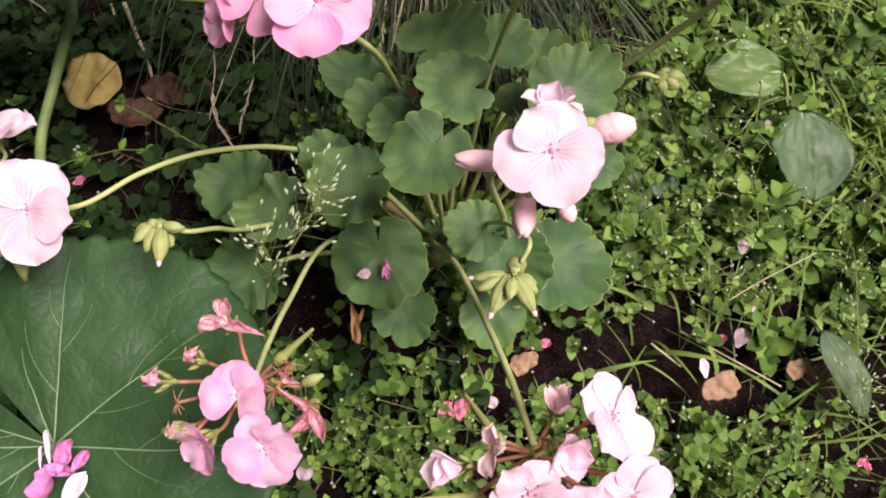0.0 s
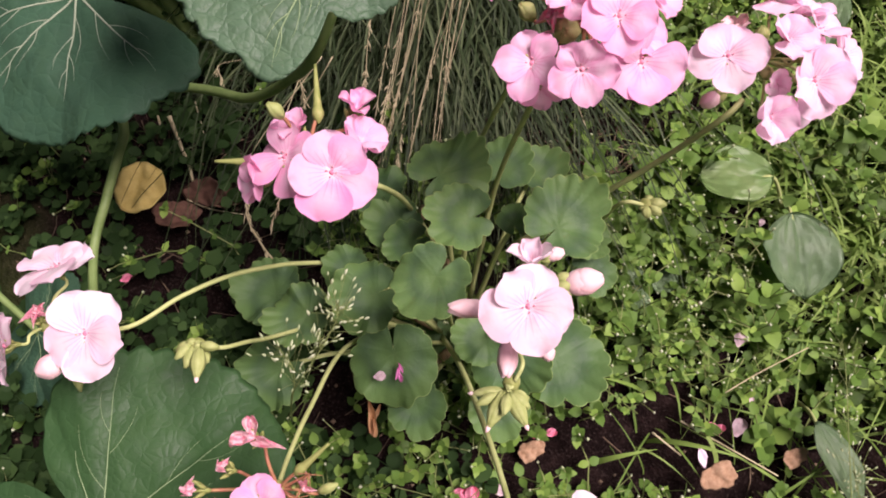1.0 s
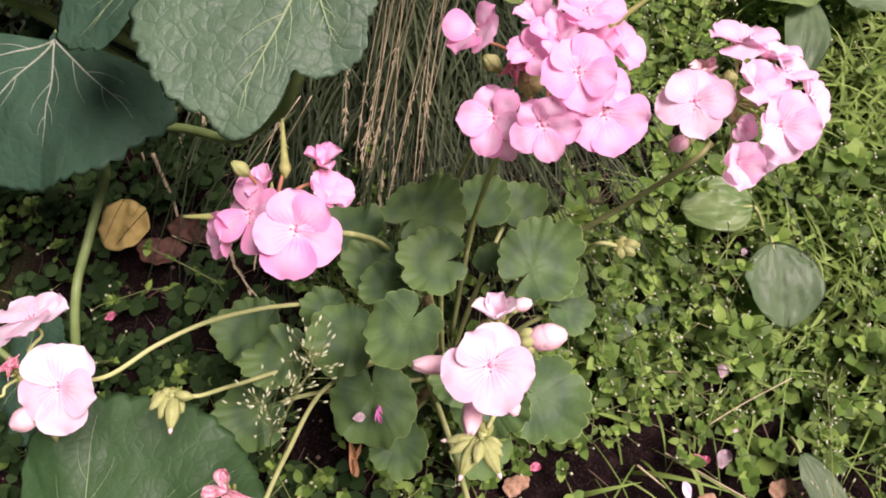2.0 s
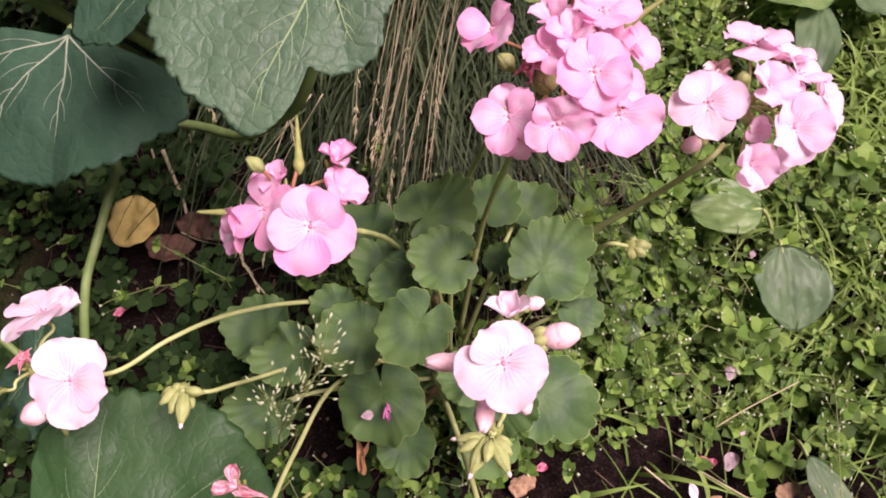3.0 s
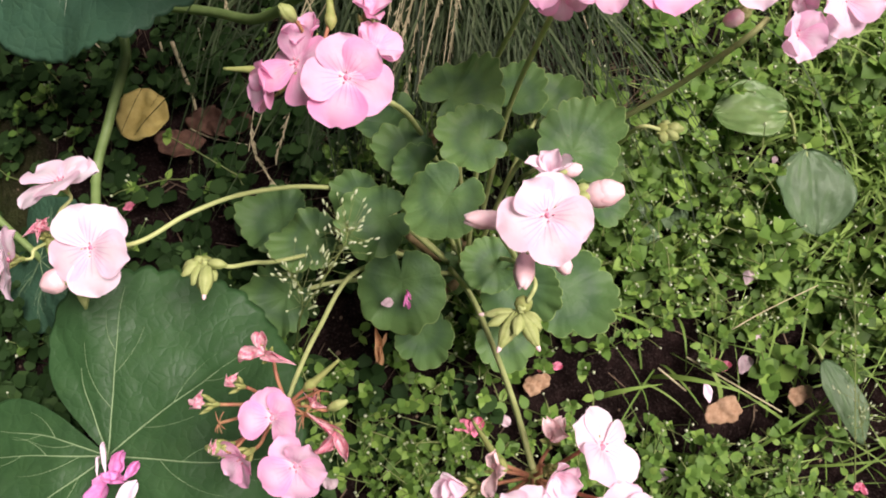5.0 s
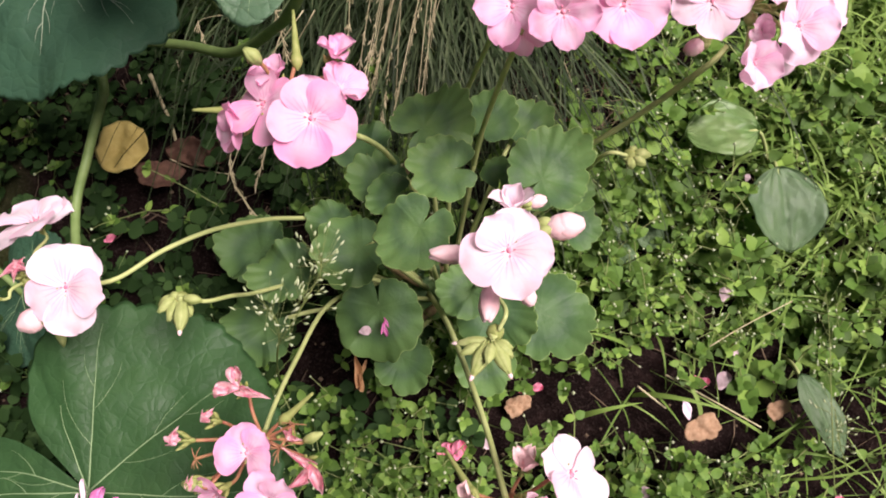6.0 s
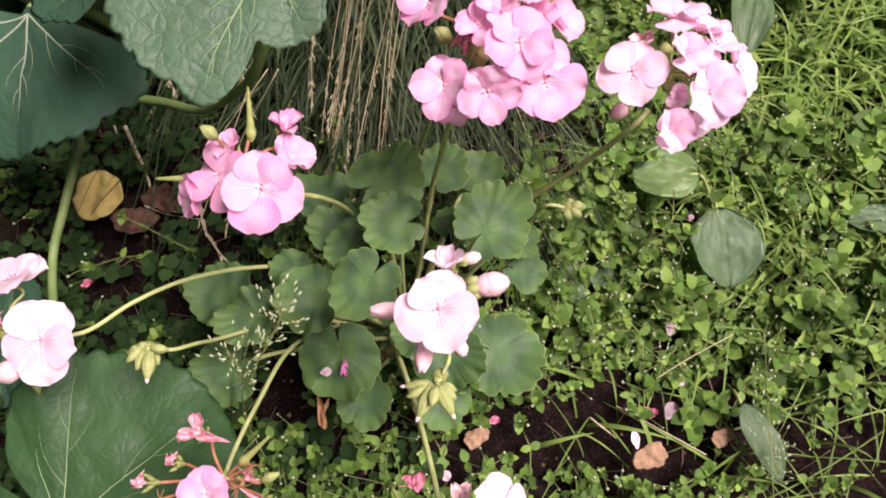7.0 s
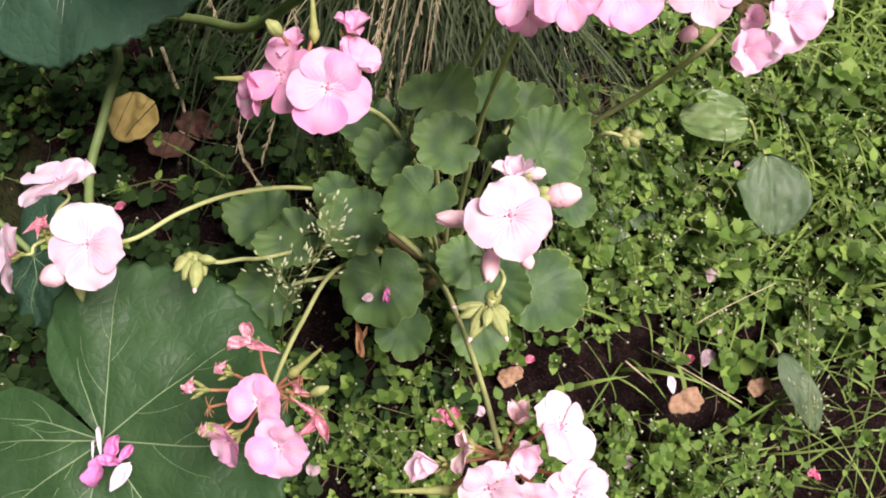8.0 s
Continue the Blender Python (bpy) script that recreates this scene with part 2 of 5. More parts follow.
def soil_material():
    n = Nodes("soil")
    co = n.coords()
    a, b, c = n.noise(9, 5, 0.6, co), n.noise(70, 5, 0.65, co), n.noise(420, 4, 0.6, co)
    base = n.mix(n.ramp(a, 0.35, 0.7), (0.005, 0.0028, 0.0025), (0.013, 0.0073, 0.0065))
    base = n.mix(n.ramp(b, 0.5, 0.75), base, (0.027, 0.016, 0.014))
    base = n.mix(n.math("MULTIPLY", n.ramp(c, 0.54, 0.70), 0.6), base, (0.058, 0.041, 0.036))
    sep = n.add("ShaderNodeSeparateXYZ")
    n.link(co, sep.inputs[0])
    far = n.math("MAXIMUM", n.math("ABSOLUTE", sep.outputs[0]), n.math("ABSOLUTE", n.math("SUBTRACT", sep.outputs[1], 0.3)))
    turf = n.mix(n.ramp(b, 0.35, 0.7), (0.045, 0.075, 0.018), (0.095, 0.135, 0.035))
    base = n.mix(n.ramp(n.math("ADD", far, n.math("MULTIPLY", n.noise(2.2, 3, vector=co), 1.1)), 1.10, 1.36), base, turf)
    n.bump(n.math("ADD", n.math("MULTIPLY", b, 1.0), n.math("MULTIPLY", c, 0.35)), 0.9, 0.012)
    return n.finish(base, 0.95, specular=0.05)


LEAF, SOIL = geranium_leaf_material(), soil_material()
PALE_BLOOM = petal_material("pale_petal", (0.975, 0.58, 0.78), (0.99, 0.78, 0.89), (0.995, 0.91, 0.96))
# Nearly white copy for the heads whose pink is washed out by bright light.
LIT_BLUSH_BLOOM = petal_material("lit_blush_petal", (0.985, 0.68, 0.81), (0.995, 0.85, 0.92), (0.998, 0.95, 0.975))
PINK_BLOOM = petal_material("pink_petal", (0.965, 0.40, 0.67), (0.985, 0.63, 0.81), (0.99, 0.79, 0.90))
MALLOW, PUCKERED = mallow_leaf_material("mallow_leaf", 0.00026, (0.031, 0.082, 0.027), 0.22, 19.0), mallow_leaf_material("puckered_mallow_leaf", 0.0006, (0.070, 0.134, 0.074), 0.28, 13.0)
PALE_MALLOW = mallow_leaf_material("pale_mallow_leaf", 0.0006, (0.13, 0.20, 0.055), 0.3)
# Mallow blade in skylit shade: the bluish tint is put into its colour.
BLUISH_SHADE = mallow_leaf_material("shade_tinted_mallow_leaf", 0.0004, (0.036, 0.090, 0.052), 0.14, 12.0)
THROAT = tinted("flower_throat", (0.55, 0.12, 0.24), (0.76, 0.36, 0.40), 0.6, 300)
LEAF_RIM = tinted("leaf_rim", (0.14, 0.24, 0.065), (0.21, 0.31, 0.10), 0.5, 3, 0.2, specular=0.3)
STALK = tinted("green_stalk", (0.29, 0.34, 0.12), (0.45, 0.50, 0.21), 0.45, 80)
OLD_STEM = tinted("woody_stem", (0.10, 0.07, 0.035), (0.20, 0.15, 0.07), 0.7, 120, bump=0.6)
PEDICEL = tinted("reddish_pedicel", (0.30, 0.10, 0.07), (0.36, 0.22, 0.10), 0.5, 200)
CALYX = tinted("calyx", (0.22, 0.27, 0.07), (0.36, 0.38, 0.14), 0.55, 200, 0.15)
BUD_GREEN = tinted("green_bud", (0.27, 0.33, 0.095), (0.44, 0.49, 0.20), 0.5, 180, 0.2)
BUD_PINK = tinted("pink_bud", (0.88, 0.52, 0.54), (0.93, 0.76, 0.75), 0.5, 90, 0.25)
WITHERED = withered_material()
DEEP_PINK = tinted("deep_pink_petal", (0.66, 0.14, 0.25), (0.82, 0.32, 0.42), 0.6, 4.5, 0.2)
VEIN = tinted("pale_vein", (0.15, 0.24, 0.11), (0.24, 0.33, 0.17), 0.45, 90)
ROUGH_VEIN = tinted("rough_pale_vein", (0.24, 0.31, 0.20), (0.40, 0.46, 0.33), 0.6, 120, bump=0.8)
MALLOW_STEM = tinted("mallow_stem", (0.11, 0.18, 0.05), (0.20, 0.28, 0.10), 0.45, 60)
STRAW = tinted("straw", (0.42, 0.36, 0.20), (0.64, 0.57, 0.37), 0.7, 150, 0.1)
BROWN_LEAF = tinted("dead_brown_leaf", (0.055, 0.028, 0.020), (0.15, 0.078, 0.052), 0.75, 4, 0.1, 0.6)
TAN_LEAF = tinted("dead_tan_leaf", (0.22, 0.12, 0.06), (0.48, 0.32, 0.20), 0.7, 3.5, 0.15, 0.5)
YELLOW_LEAF = tinted("yellowed_leaf", (0.44, 0.33, 0.09), (0.60, 0.49, 0.17), 0.6, 3.5, 0.15, 0.5)
ORANGE_LEAF = tinted("shrivelled_orange_leaf", (0.40, 0.19, 0.08), (0.62, 0.38, 0.20), 0.65, 5, 0.2, 0.5)
FALLEN = tinted("fallen_petal", (0.46, 0.31, 0.34), (0.62, 0.50, 0.52), 0.6, 4.5, 0.2, 0.5)
WHITE = tinted("white_petal", (0.80, 0.58, 0.68), (0.88, 0.74, 0.81), 0.6, 4.5, 0.2, 0.4)
PURPLE = tinted("purple_petal", (0.66, 0.15, 0.44), (0.84, 0.38, 0.64), 0.6, 4.5, 0.2, 0.5)
CHICKWEED = foliage("chickweed_leaf", (0.014, 0.036, 0.007), (0.077, 0.162, 0.029), (0.230, 0.360, 0.070), 0.20, 0.5, 0.12)
# Greens kept very dark to carry the shade on the bed's left.
SHADED_CREEPER = foliage("shaded_creeper_leaf", (0.007, 0.018, 0.005), (0.017, 0.041, 0.012), (0.040, 0.080, 0.023), 0.12, 0.6, 0.06)
WEED_STEM = foliage("weed_stem", (0.12, 0.17, 0.05), (0.20, 0.25, 0.08), (0.28, 0.32, 0.13), 0.1)
WEED_BUD = foliage("weed_bud", (0.30, 0.38, 0.17), (0.43, 0.50, 0.28), (0.58, 0.62, 0.44), 0.1)
LAWN = foliage("lawn_grass", (0.065, 0.125, 0.024), (0.170, 0.285, 0.055), (0.310, 0.430, 0.125), 0.3, 0.5)
# Blades far darker than living grass, to stand in for the tussock's shade.
SHADED_CLUMP = foliage("clump_grass", (0.005, 0.010, 0.004), (0.018, 0.034, 0.013), (0.100, 0.130, 0.062), 0.10, 0.5)
# Young leaf's lighter green, with part of its sheen put into the colour.
YOUNG_PLANTAIN_SHEEN = tinted("young_plantain_leaf_sheen", (0.20, 0.36, 0.11), (0.34, 0.47, 0.20), 0.38, 45, 0.25, 0.4, 0.001, specular=0.5)
PLANTAIN = tinted("plantain_leaf", (0.135, 0.240, 0.115), (0.225, 0.335, 0.170), 0.42, 30, 0.2, 0.6, 0.0016, specular=0.35)
TWIG = foliage("litter", (0.05, 0.035, 0.025), (0.13, 0.09, 0.06), (0.26, 0.19, 0.12), 0.0, 0.8)


# ---- ground ----
def soil_height(x, y):
    """The bed's soil: it falls to the right and rises to the back, with clods."""
    d = max(abs(x), abs(y - 0.2))
    z = 0.08 * (min(max(y, -1), 1) - 0.12) - 0.05 * min(max(x, -1), 1) + 0.02 * math.exp(-((x + 0.02) / 0.2) ** 2 - ((y - 0.15) / 0.25) ** 2)
    if d < 1.2:
        z += 0.010 * noise.noise((9 * x, 9 * y, 0.3)) + 0.005 * noise.noise((33 * x, 33 * y, 1.3)) + 0.0025 * noise.noise((95 * x, 95 * y, 2.1))
    return z


def ground():
    side = 221
    u = np.linspace(-1, 1, side)
    s = 0.62 * u + 60 * np.sign(u) * np.abs(u) ** 9
    verts = [(x, y + 0.2, soil_height(x, y + 0.2)) for y in s.tolist() for x in s.tolist()]
    faces = [(j * side + i, j * side + i + 1, (j + 1) * side + i + 1, (j + 1) * side + i) for j in range(side - 1) for i in range(side - 1)]
    me = bpy.data.meshes.new("ground")
    me.from_pydata(verts, [], faces)
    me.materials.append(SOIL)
    me.polygons.foreach_set("use_smooth", [True] * len(me.polygons))
    return tagged(place(new("ground", me), Matrix.Identity(4)), "dark crumbly garden soil between the weeds", "ground", kind="structure")


ground()


# ---- the leaf shapes ----
def leaf_grid(outline, surface, rings, count, drop=0.012, start=0.0, hem=0.0):
    """A leaf blade with a little thickness at its rim, fanned round the point where its stalk joins it."""
    bm = bmesh.new()
    centre = bm.verts.new((0, 0, surface(0, 0)))
    rows = []
    steps = [k / rings for k in range(1, rings + 1)]
    if hem:
        steps.insert(-1, 1 - hem)
    for f in steps:
        row = []
        for j in range(count):
            a = start + 2 * math.pi * j / count
            r = outline(a) * f ** 0.9
            x, y = r * math.sin(a), r * math.cos(a)
            row.append(bm.verts.new((x, y, surface(x, y))))
        rows.append(row)
    for j in range(count):
        bm.faces.new((centre, rows[0][(j + 1) % count], rows[0][j]))
    for a, b in zip(rows, rows[1:]):
        for j in range(count):
            bm.faces.new((a[j], a[(j + 1) % count], b[(j + 1) % count], b[j])).material_index = 1 if hem and b is rows[-1] else 0
    rim = [bm.verts.new((v.co.x * 0.99, v.co.y * 0.99, v.co.z - drop)) for v in rows[-1]]
    for j in range(count):
        bm.faces.new((rows[-1][j], rows[-1][(j + 1) % count], rim[(j + 1) % count], rim[j])).material_index = 1 if hem else 0
    bmesh.ops.recalc_face_normals(bm, faces=bm.faces[:])
    return bm


def geranium_leaf_mesh(seed):
    """A round blade of five to seven shallow scalloped lobes, slit open to its stalk; the stalk joins it at the origin, the tip lies along +y."""
    rng = random.Random(seed)
    phase, cup, cut = rng.uniform(0, 6), rng.uniform(-0.02, 0.26), rng.uniform(0.05, 0.13)
    lobes = rng.choice((5, 6, 7))
    width = 2 * math.pi / (lobes + 0.35)
    middles = [(k - (lobes - 1) / 2) * width + rng.uniform(-0.09, 0.09) for k in range(lobes)]
    reach = [rng.uniform(0.93, 1.05) for _ in middles]
    tilt = [rng.uniform(-0.24, 0.24) for _ in middles]
    notch, swing = rng.uniform(0.09, 0.24), rng.uniform(-0.15, 0.15)
    set_back = 0.26

    def lobe(b):
        k = min(range(lobes), key=lambda i: abs(b - middles[i]))
        return k, (b - middles[k]) / (0.5 * width)

    def outline(a):
        b = (a + math.pi) % (2 * math.pi) - math.pi
        k, s = lobe(b)
        round_ = set_back * math.cos(b) + math.sqrt(1 - (set_back * math.sin(b)) ** 2)
        scallop = 0.062 * abs(math.cos(1.5 * math.pi * s + 0.5 * math.sin(3 * b + phase))) ** 0.55
        off = abs((b + swing + 2 * math.pi) % (2 * math.pi) - math.pi)
        gap = math.exp(-(off / notch) ** 2)
        return reach[k] * (0.97 - cut * min(abs(s), 1.1) ** 4 + scallop) * round_ * (1 - 0.90 * gap)

    def surface(x, y):
        r, a = math.hypot(x, y), math.atan2(x, y)
        k, s = lobe(a)
        ridge = (1 - min(abs(s), 1.0) ** 1.4)
        ruffle = 0.13 * math.sin(2 * a + phase) * r * r + 0.06 * math.sin(3 * a + 2 * phase) * r ** 3
        crimp = 0.016 * math.cos(3 * math.pi * s) * r ** 4
        return crimp + cup * r * r + 0.09 * (0.5 - ridge) * r ** 2 + tilt[k] * ridge * r ** 2.5 + ruffle + 0.07 * noise.noise((2.2 * x + seed, 2.2 * y, 0))

    return as_mesh("leaf", leaf_grid(outline, surface, 12, 224, 0.014, 0.0, 0.022), [LEAF, LEAF_RIM])


def mallow_shape(seed, lobes, veins, wave):
    """Outline and surface of a large lobed blade. lobes: where each points (degrees clockwise from the tip), its reach and its half width; veins: where the nerves run."""
    rng = random.Random(seed)
    lobes = [(radians(m), reach, radians(w)) for m, reach, w in lobes]
    veins = [radians(v[0]) for v in veins]
    phase = rng.uniform(0, 6)

    def apart(a, b):
        return abs((a - b + math.pi) % (2 * math.pi) - math.pi)

    def outline(a):
        b = (a + math.pi) % (2 * math.pi) - math.pi
        body = sum((reach * math.cos(0.5 * math.pi * min(apart(b, m) / w, 1.0)) ** 0.35) ** 12 for m, reach, w in lobes) ** (1 / 12)
        teeth = 0.020 * abs(math.sin(25 * b)) ** 0.7 + 0.008 * math.sin(47 * b + phase) + 0.025 * noise.noise((2.5 * math.sin(b) + seed, 2.5 * math.cos(b), 0))
        return max(body, 0.05) * (1.0 + teeth)

    def surface(x, y):
        r, a = math.hypot(x, y), math.atan2(x, y)
        ridge = min(min(apart(a, t) for t in veins) / 0.41, 1.0)
        return wave * (0.09 * math.sin(3 * a + phase) * r * r + 0.08 * noise.noise((2 * x + seed, 2 * y, 1)) - 0.08 * r ** 3) + 0.05 * r * math.sin(0.5 * math.pi * ridge) + 0.016 * noise.noise((5 * x, 5 * y, seed + 4)) + 0.007 * noise.noise((11 * x, 11 * y, seed))

    return outline, surface


def mallow_leaf(parent, origin, normal, heading, radius, seed, lobes, veins, wave, label, mat, thick=0.0058, branches=5, nerve=None):
    """A lobed blade with raised pale nerves; heading: where the tip points, in degrees clockwise from the bed's far side."""
    outline, surface = mallow_shape(seed, lobes, veins, wave)
    m = frame_of(origin, normal, (math.sin(radians(heading)), math.cos(radians(heading)), 0), radius)
    leaf = part("leaf", leaf_grid(outline, surface, 30, 300, 0.008), mat, parent, label, m)
    rng = random.Random(seed)
    for turn, share in veins:
        bm = bmesh.new()
        a, bend = radians(turn), rng.uniform(-0.14, 0.14)
        reach = outline(a + bend) * share

        def on(f, a=a, bend=bend, reach=reach):
            b = a + bend * f * f + 0.03 * math.sin(7 * f + seed) * f
            x, y = f * reach * math.sin(b), f * reach * math.cos(b)
            return Vector((x, y, surface(x, y) + 0.0015)), b

        tube([on(f)[0] for f in (0.0, 0.1, 0.2, 0.3, 0.4, 0.5, 0.6, 0.7, 0.8, 0.9, 1.0)], thick, 0.0009, 6, 2, bm)
        side = rng.choice((-1, 1))
        for k in range(branches if share > 0.6 else 0):
            side = -side
            f = 0.24 + 0.62 * (k + rng.uniform(-0.25, 0.25)) / branches
            p, b = on(f)
            w = b + side * rng.uniform(0.55, 0.80)
            length = 0.52 * (1.08 - f) * reach
            line = []
            for g in (0, 0.2, 0.4, 0.6, 0.8, 1.0):
                x, y = p.x + g * length * math.sin(w - side * 0.35 * g), p.y + g * length * math.cos(w - side * 0.35 * g)
                if math.hypot(x, y) < 0.93 * outline(math.atan2(x, y)):
                    line.append((x, y, surface(x, y) + 0.0012))
            if len(line) > 1:
                tube(line, 0.38 * thick, 0.0006, 4, 2, bm)
        part("vein", bm, nerve or VEIN, leaf, "", m)
    return leaf


def petal_mesh(seed, wide=0.78, crumple=0.05, droop=0.0, curl=0.0):
    """An obovate petal from its claw at the origin to its rounded end at y = 1; curl: how far its sides roll in."""
    rng = random.Random(seed)
    bm = bmesh.new()
    rows, cols = 11, 9
    phase = rng.uniform(0, 6)
    grid = []
    for k in range(rows):
        f = k / (rows - 1)
        half = 0.5 * wide * (0.16 + 0.84 * math.sin(math.pi * 0.5 * min(f / 0.62, 1.0)) ** 1.1) * (math.sqrt(max(1 - ((f - 0.60) / 0.415) ** 2, 0.0)) if f > 0.60 else 1)
        row = []
        for j in range(cols):
            s = 2 * j / (cols - 1) - 1
            x = half * math.sin(s * (1 + 0.9 * curl)) / (1 + 0.9 * curl) if curl else half * s
            y = f + 0.02 * math.sin(3 * s + phase) * f
            z = 0.16 * math.sin(math.pi * 0.5 * f) + 0.07 * s * s * f - 0.13 * f ** 3 + crumple * math.sin(4 * s + 3 * f + phase) * f + 1.4 * crumple * noise.noise((3 * x + seed, 3 * y, 0)) - droop * f * f + 0.5 * droop * s * s * f + 0.75 * curl * half * s * s
            y -= 0.35 * droop * f * f
            row.append(bm.verts.new((x, y, z)))
        grid.append(row)
    for a, b in zip(grid, grid[1:]):
        for j in range(cols - 1):
            bm.faces.new((a[j], a[j + 1], b[j + 1], b[j]))
    return bm


LEAVES = [geranium_leaf_mesh(s) for s in (3, 11, 19, 27, 35, 43, 51, 59, 67, 75, 83, 91)]
FADED = [as_mesh("petal", petal_mesh(s, w, 0.26, d, 0.7), WITHERED) for s, w, d in ((11, 0.90, 0.25), (12, 0.62, 0.60), (13, 0.74, 0.42))]
BACKS = [as_mesh("petal", petal_mesh(s, 0.95, 0.12, -0.15, 0.6), BUD_PINK) for s in (21, 22)]


def petal_pools(mat):
    """Broad, slim and cupped petals of one bloom colour."""
    broad = [as_mesh("petal", petal_mesh(s, w, c), mat) for s, w, c in ((1, 1.14, 0.030), (2, 1.22, 0.035), (3, 1.06, 0.030), (4, 1.18, 0.045))]
    slim = [as_mesh("petal", petal_mesh(s, w, c), mat) for s, w, c in ((5, 0.84, 0.04), (6, 0.92, 0.05), (7, 0.78, 0.04), (8, 0.96, 0.06))]
    cupped = [as_mesh("petal", petal_mesh(s, 1.05, 0.04, -0.10, 0.45), mat) for s in (14, 15, 16)]
    return broad, slim, cupped


PALE, PINK, LIT_BLUSH = petal_pools(PALE_BLOOM), petal_pools(PINK_BLOOM), petal_pools(LIT_BLUSH_BLOOM)


# ---- the geranium ----
ROOT = Vector((0.010, 0.215, 0.0))
ROOT.z = soil_height(ROOT.x, ROOT.y)
geranium = thing("geranium", "bushy pink zonal geranium in bloom, growing in garden soil", "flowering plant", ROOT)


def blade(kind, x, y, z, radius, tip, a, b, seat=0.10):
    """One geranium leaf; tip: the compass angle of its tip; a, b: its lean. Its stalk runs down to the plant's middle."""
    heading = Vector((math.cos(radians(tip)), math.sin(radians(tip)), 0))
    normal = facing(a, b)
    origin = Vector((x, y, z)) - heading * radius * 0.26
    leaf = part("leaf", LEAVES[kind % len(LEAVES)], LEAF, geranium, "", frame_of(origin, normal, heading, radius))
    foot = Vector((ROOT.x + 0.25 * (x - ROOT.x), ROOT.y + 0.25 * (y - ROOT.y), min(seat, 0.6 * z)))
    mid = origin.lerp(foot, 0.5) + Vector((0, 0, 0.012)) + 0.10 * (origin - ROOT)
    part("leaf_stalk", tube([foot, mid, origin - normal * 0.008, origin - normal * 0.0012], 0.0021, 0.0014, 6, 5), STALK, leaf)


def stalk(points, r0=0.0021, r1=0.0017, swell=0.0):
    part("flower_stalk", tube(points, r0, r1, 9, 7, swell=swell), STALK, geranium)


class Head:
    """A flower head: a hub with pedicels, on which petals, buds and beaks sit."""

    def __init__(self, x, y, z, label, stem=None, bloom=None):
        self.hub = Vector((x, y, z))
        self.bm = blob(bmesh.new(), self.hub, (0.1, -0.2, 1), 0.011, 0.0055, 1)
        self.bits, self.label, self.stem, self.bloom = [], label, stem or PEDICEL, bloom or PALE

    def pedicel(self, end, direction):
        end, direction = Vector(end), Vector(direction).normalized()
        mid = self.hub.lerp(end, 0.55) - 0.004 * direction + Vector((0, 0, 0.002))
        tube([self.hub, mid, end - 0.012 * direction, end - 0.004 * direction], 0.0011, 0.0010, 6, 4, self.bm, 0.0006)
        blob(self.bm, end - 0.005 * direction, direction, 0.009, 0.0021, 1, 4, 6)
        side = direction.orthogonal().normalized()
        for k in range(5):
            w = Matrix.Rotation(2 * math.pi * k / 5, 3, direction) @ side
            blob(self.bm, end - 0.002 * direction + 0.0034 * w, direction * 1.2 + w * 0.7, 0.009, 0.0014, 1, 4, 5)

    def floret(self, x, y, z, radius, a, b, turn=0.0, spread=1.0, faded=0, petals=(0, 1, 2, 3, 4), slim=False):
        """A floret of up to five petals; a, b: where it faces; turn: degrees; spread: 1 flat, 0 shut."""
        n = facing(a, b)
        m = frame_of((x, y, z), n, UPWARD, 1.0) @ Matrix.Rotation(radians(turn), 4, "Z")
        pick = random.Random(int(1e5 * (x + 2 * y + 3 * z)) % 99991)
        for k in petals:
            ang = (29, -29, -106, 180, 106)[k] + pick.uniform(-8, 8)
            size = radius * (0.96, 0.96, 1.04, 1.08, 1.04)[k] * pick.uniform(0.92, 1.06)
            rise = radians((1 - spread) * 78 + pick.uniform(-12, 18))
            q = m @ Matrix.Rotation(radians(ang), 4, "Z") @ Matrix.Translation((0, 0.02 * radius, 0.0006 * (k % 3) + 0.0002 * k)) @ Matrix.Rotation(rise, 4, "X") @ Matrix.Rotation(radians(5), 4, "Y") @ Matrix.Scale(size, 4)
            pool = (FADED, BACKS)[faded - 1] if faded else self.bloom[1 if slim else 2 if spread < 0.56 else 0]
            self.bits.append(("petal", pool[(pick.randrange(9)) % len(pool)], q))
        if spread > 0.6 and not faded:
            bm = bmesh.new()
            blob(bm, m @ Vector((0, 0, 0.0006)), n, 0.005, 0.0018, 0, 4, 6)
            for k in range(4):
                w = 2 * math.pi * k / 4
                p = m @ Vector((0.0022 * math.cos(w), 0.0022 * math.sin(w), 0.002))
                tube([p, p + 0.0012 * n + 0.0006 * (m.to_3x3() @ Vector((math.cos(w), math.sin(w), 0)))], 0.0004, 0.0005, 4, 2, bm)
            self.bits.append(("flower_centre", as_mesh("flower_centre", bm, THROAT), Matrix.Identity(4)))
        self.pedicel((x, y, z), n)

    def bud(self, x, y, z, direction, length, width, pink=True):
        """A bud: sepals round the foot, and petals still rolled up where it is pink."""
        d = Vector(direction).normalized()
        bm = bmesh.new()
        c = Vector((x, y, z))
        if pink:
            blob(bm, c, d, length, width, 0, 8, 9)
            side = d.orthogonal().normalized()
            for k in range(3):
                w = Matrix.Rotation(2 * math.pi * k / 3, 3, d) @ side
                blob(bm, c + 0.12 * width * w + 0.12 * length * d, d + 0.12 * w, length * 0.82, width * 0.92, 0, 7, 8)
        foot = c - d * length * (0.36 if pink else 0.1)
        side = d.orthogonal().normalized()
        for k in range(5):
            w = Matrix.Rotation(2 * math.pi * k / 5, 3, d) @ side
            grow = 0.55 if pink else 1.0
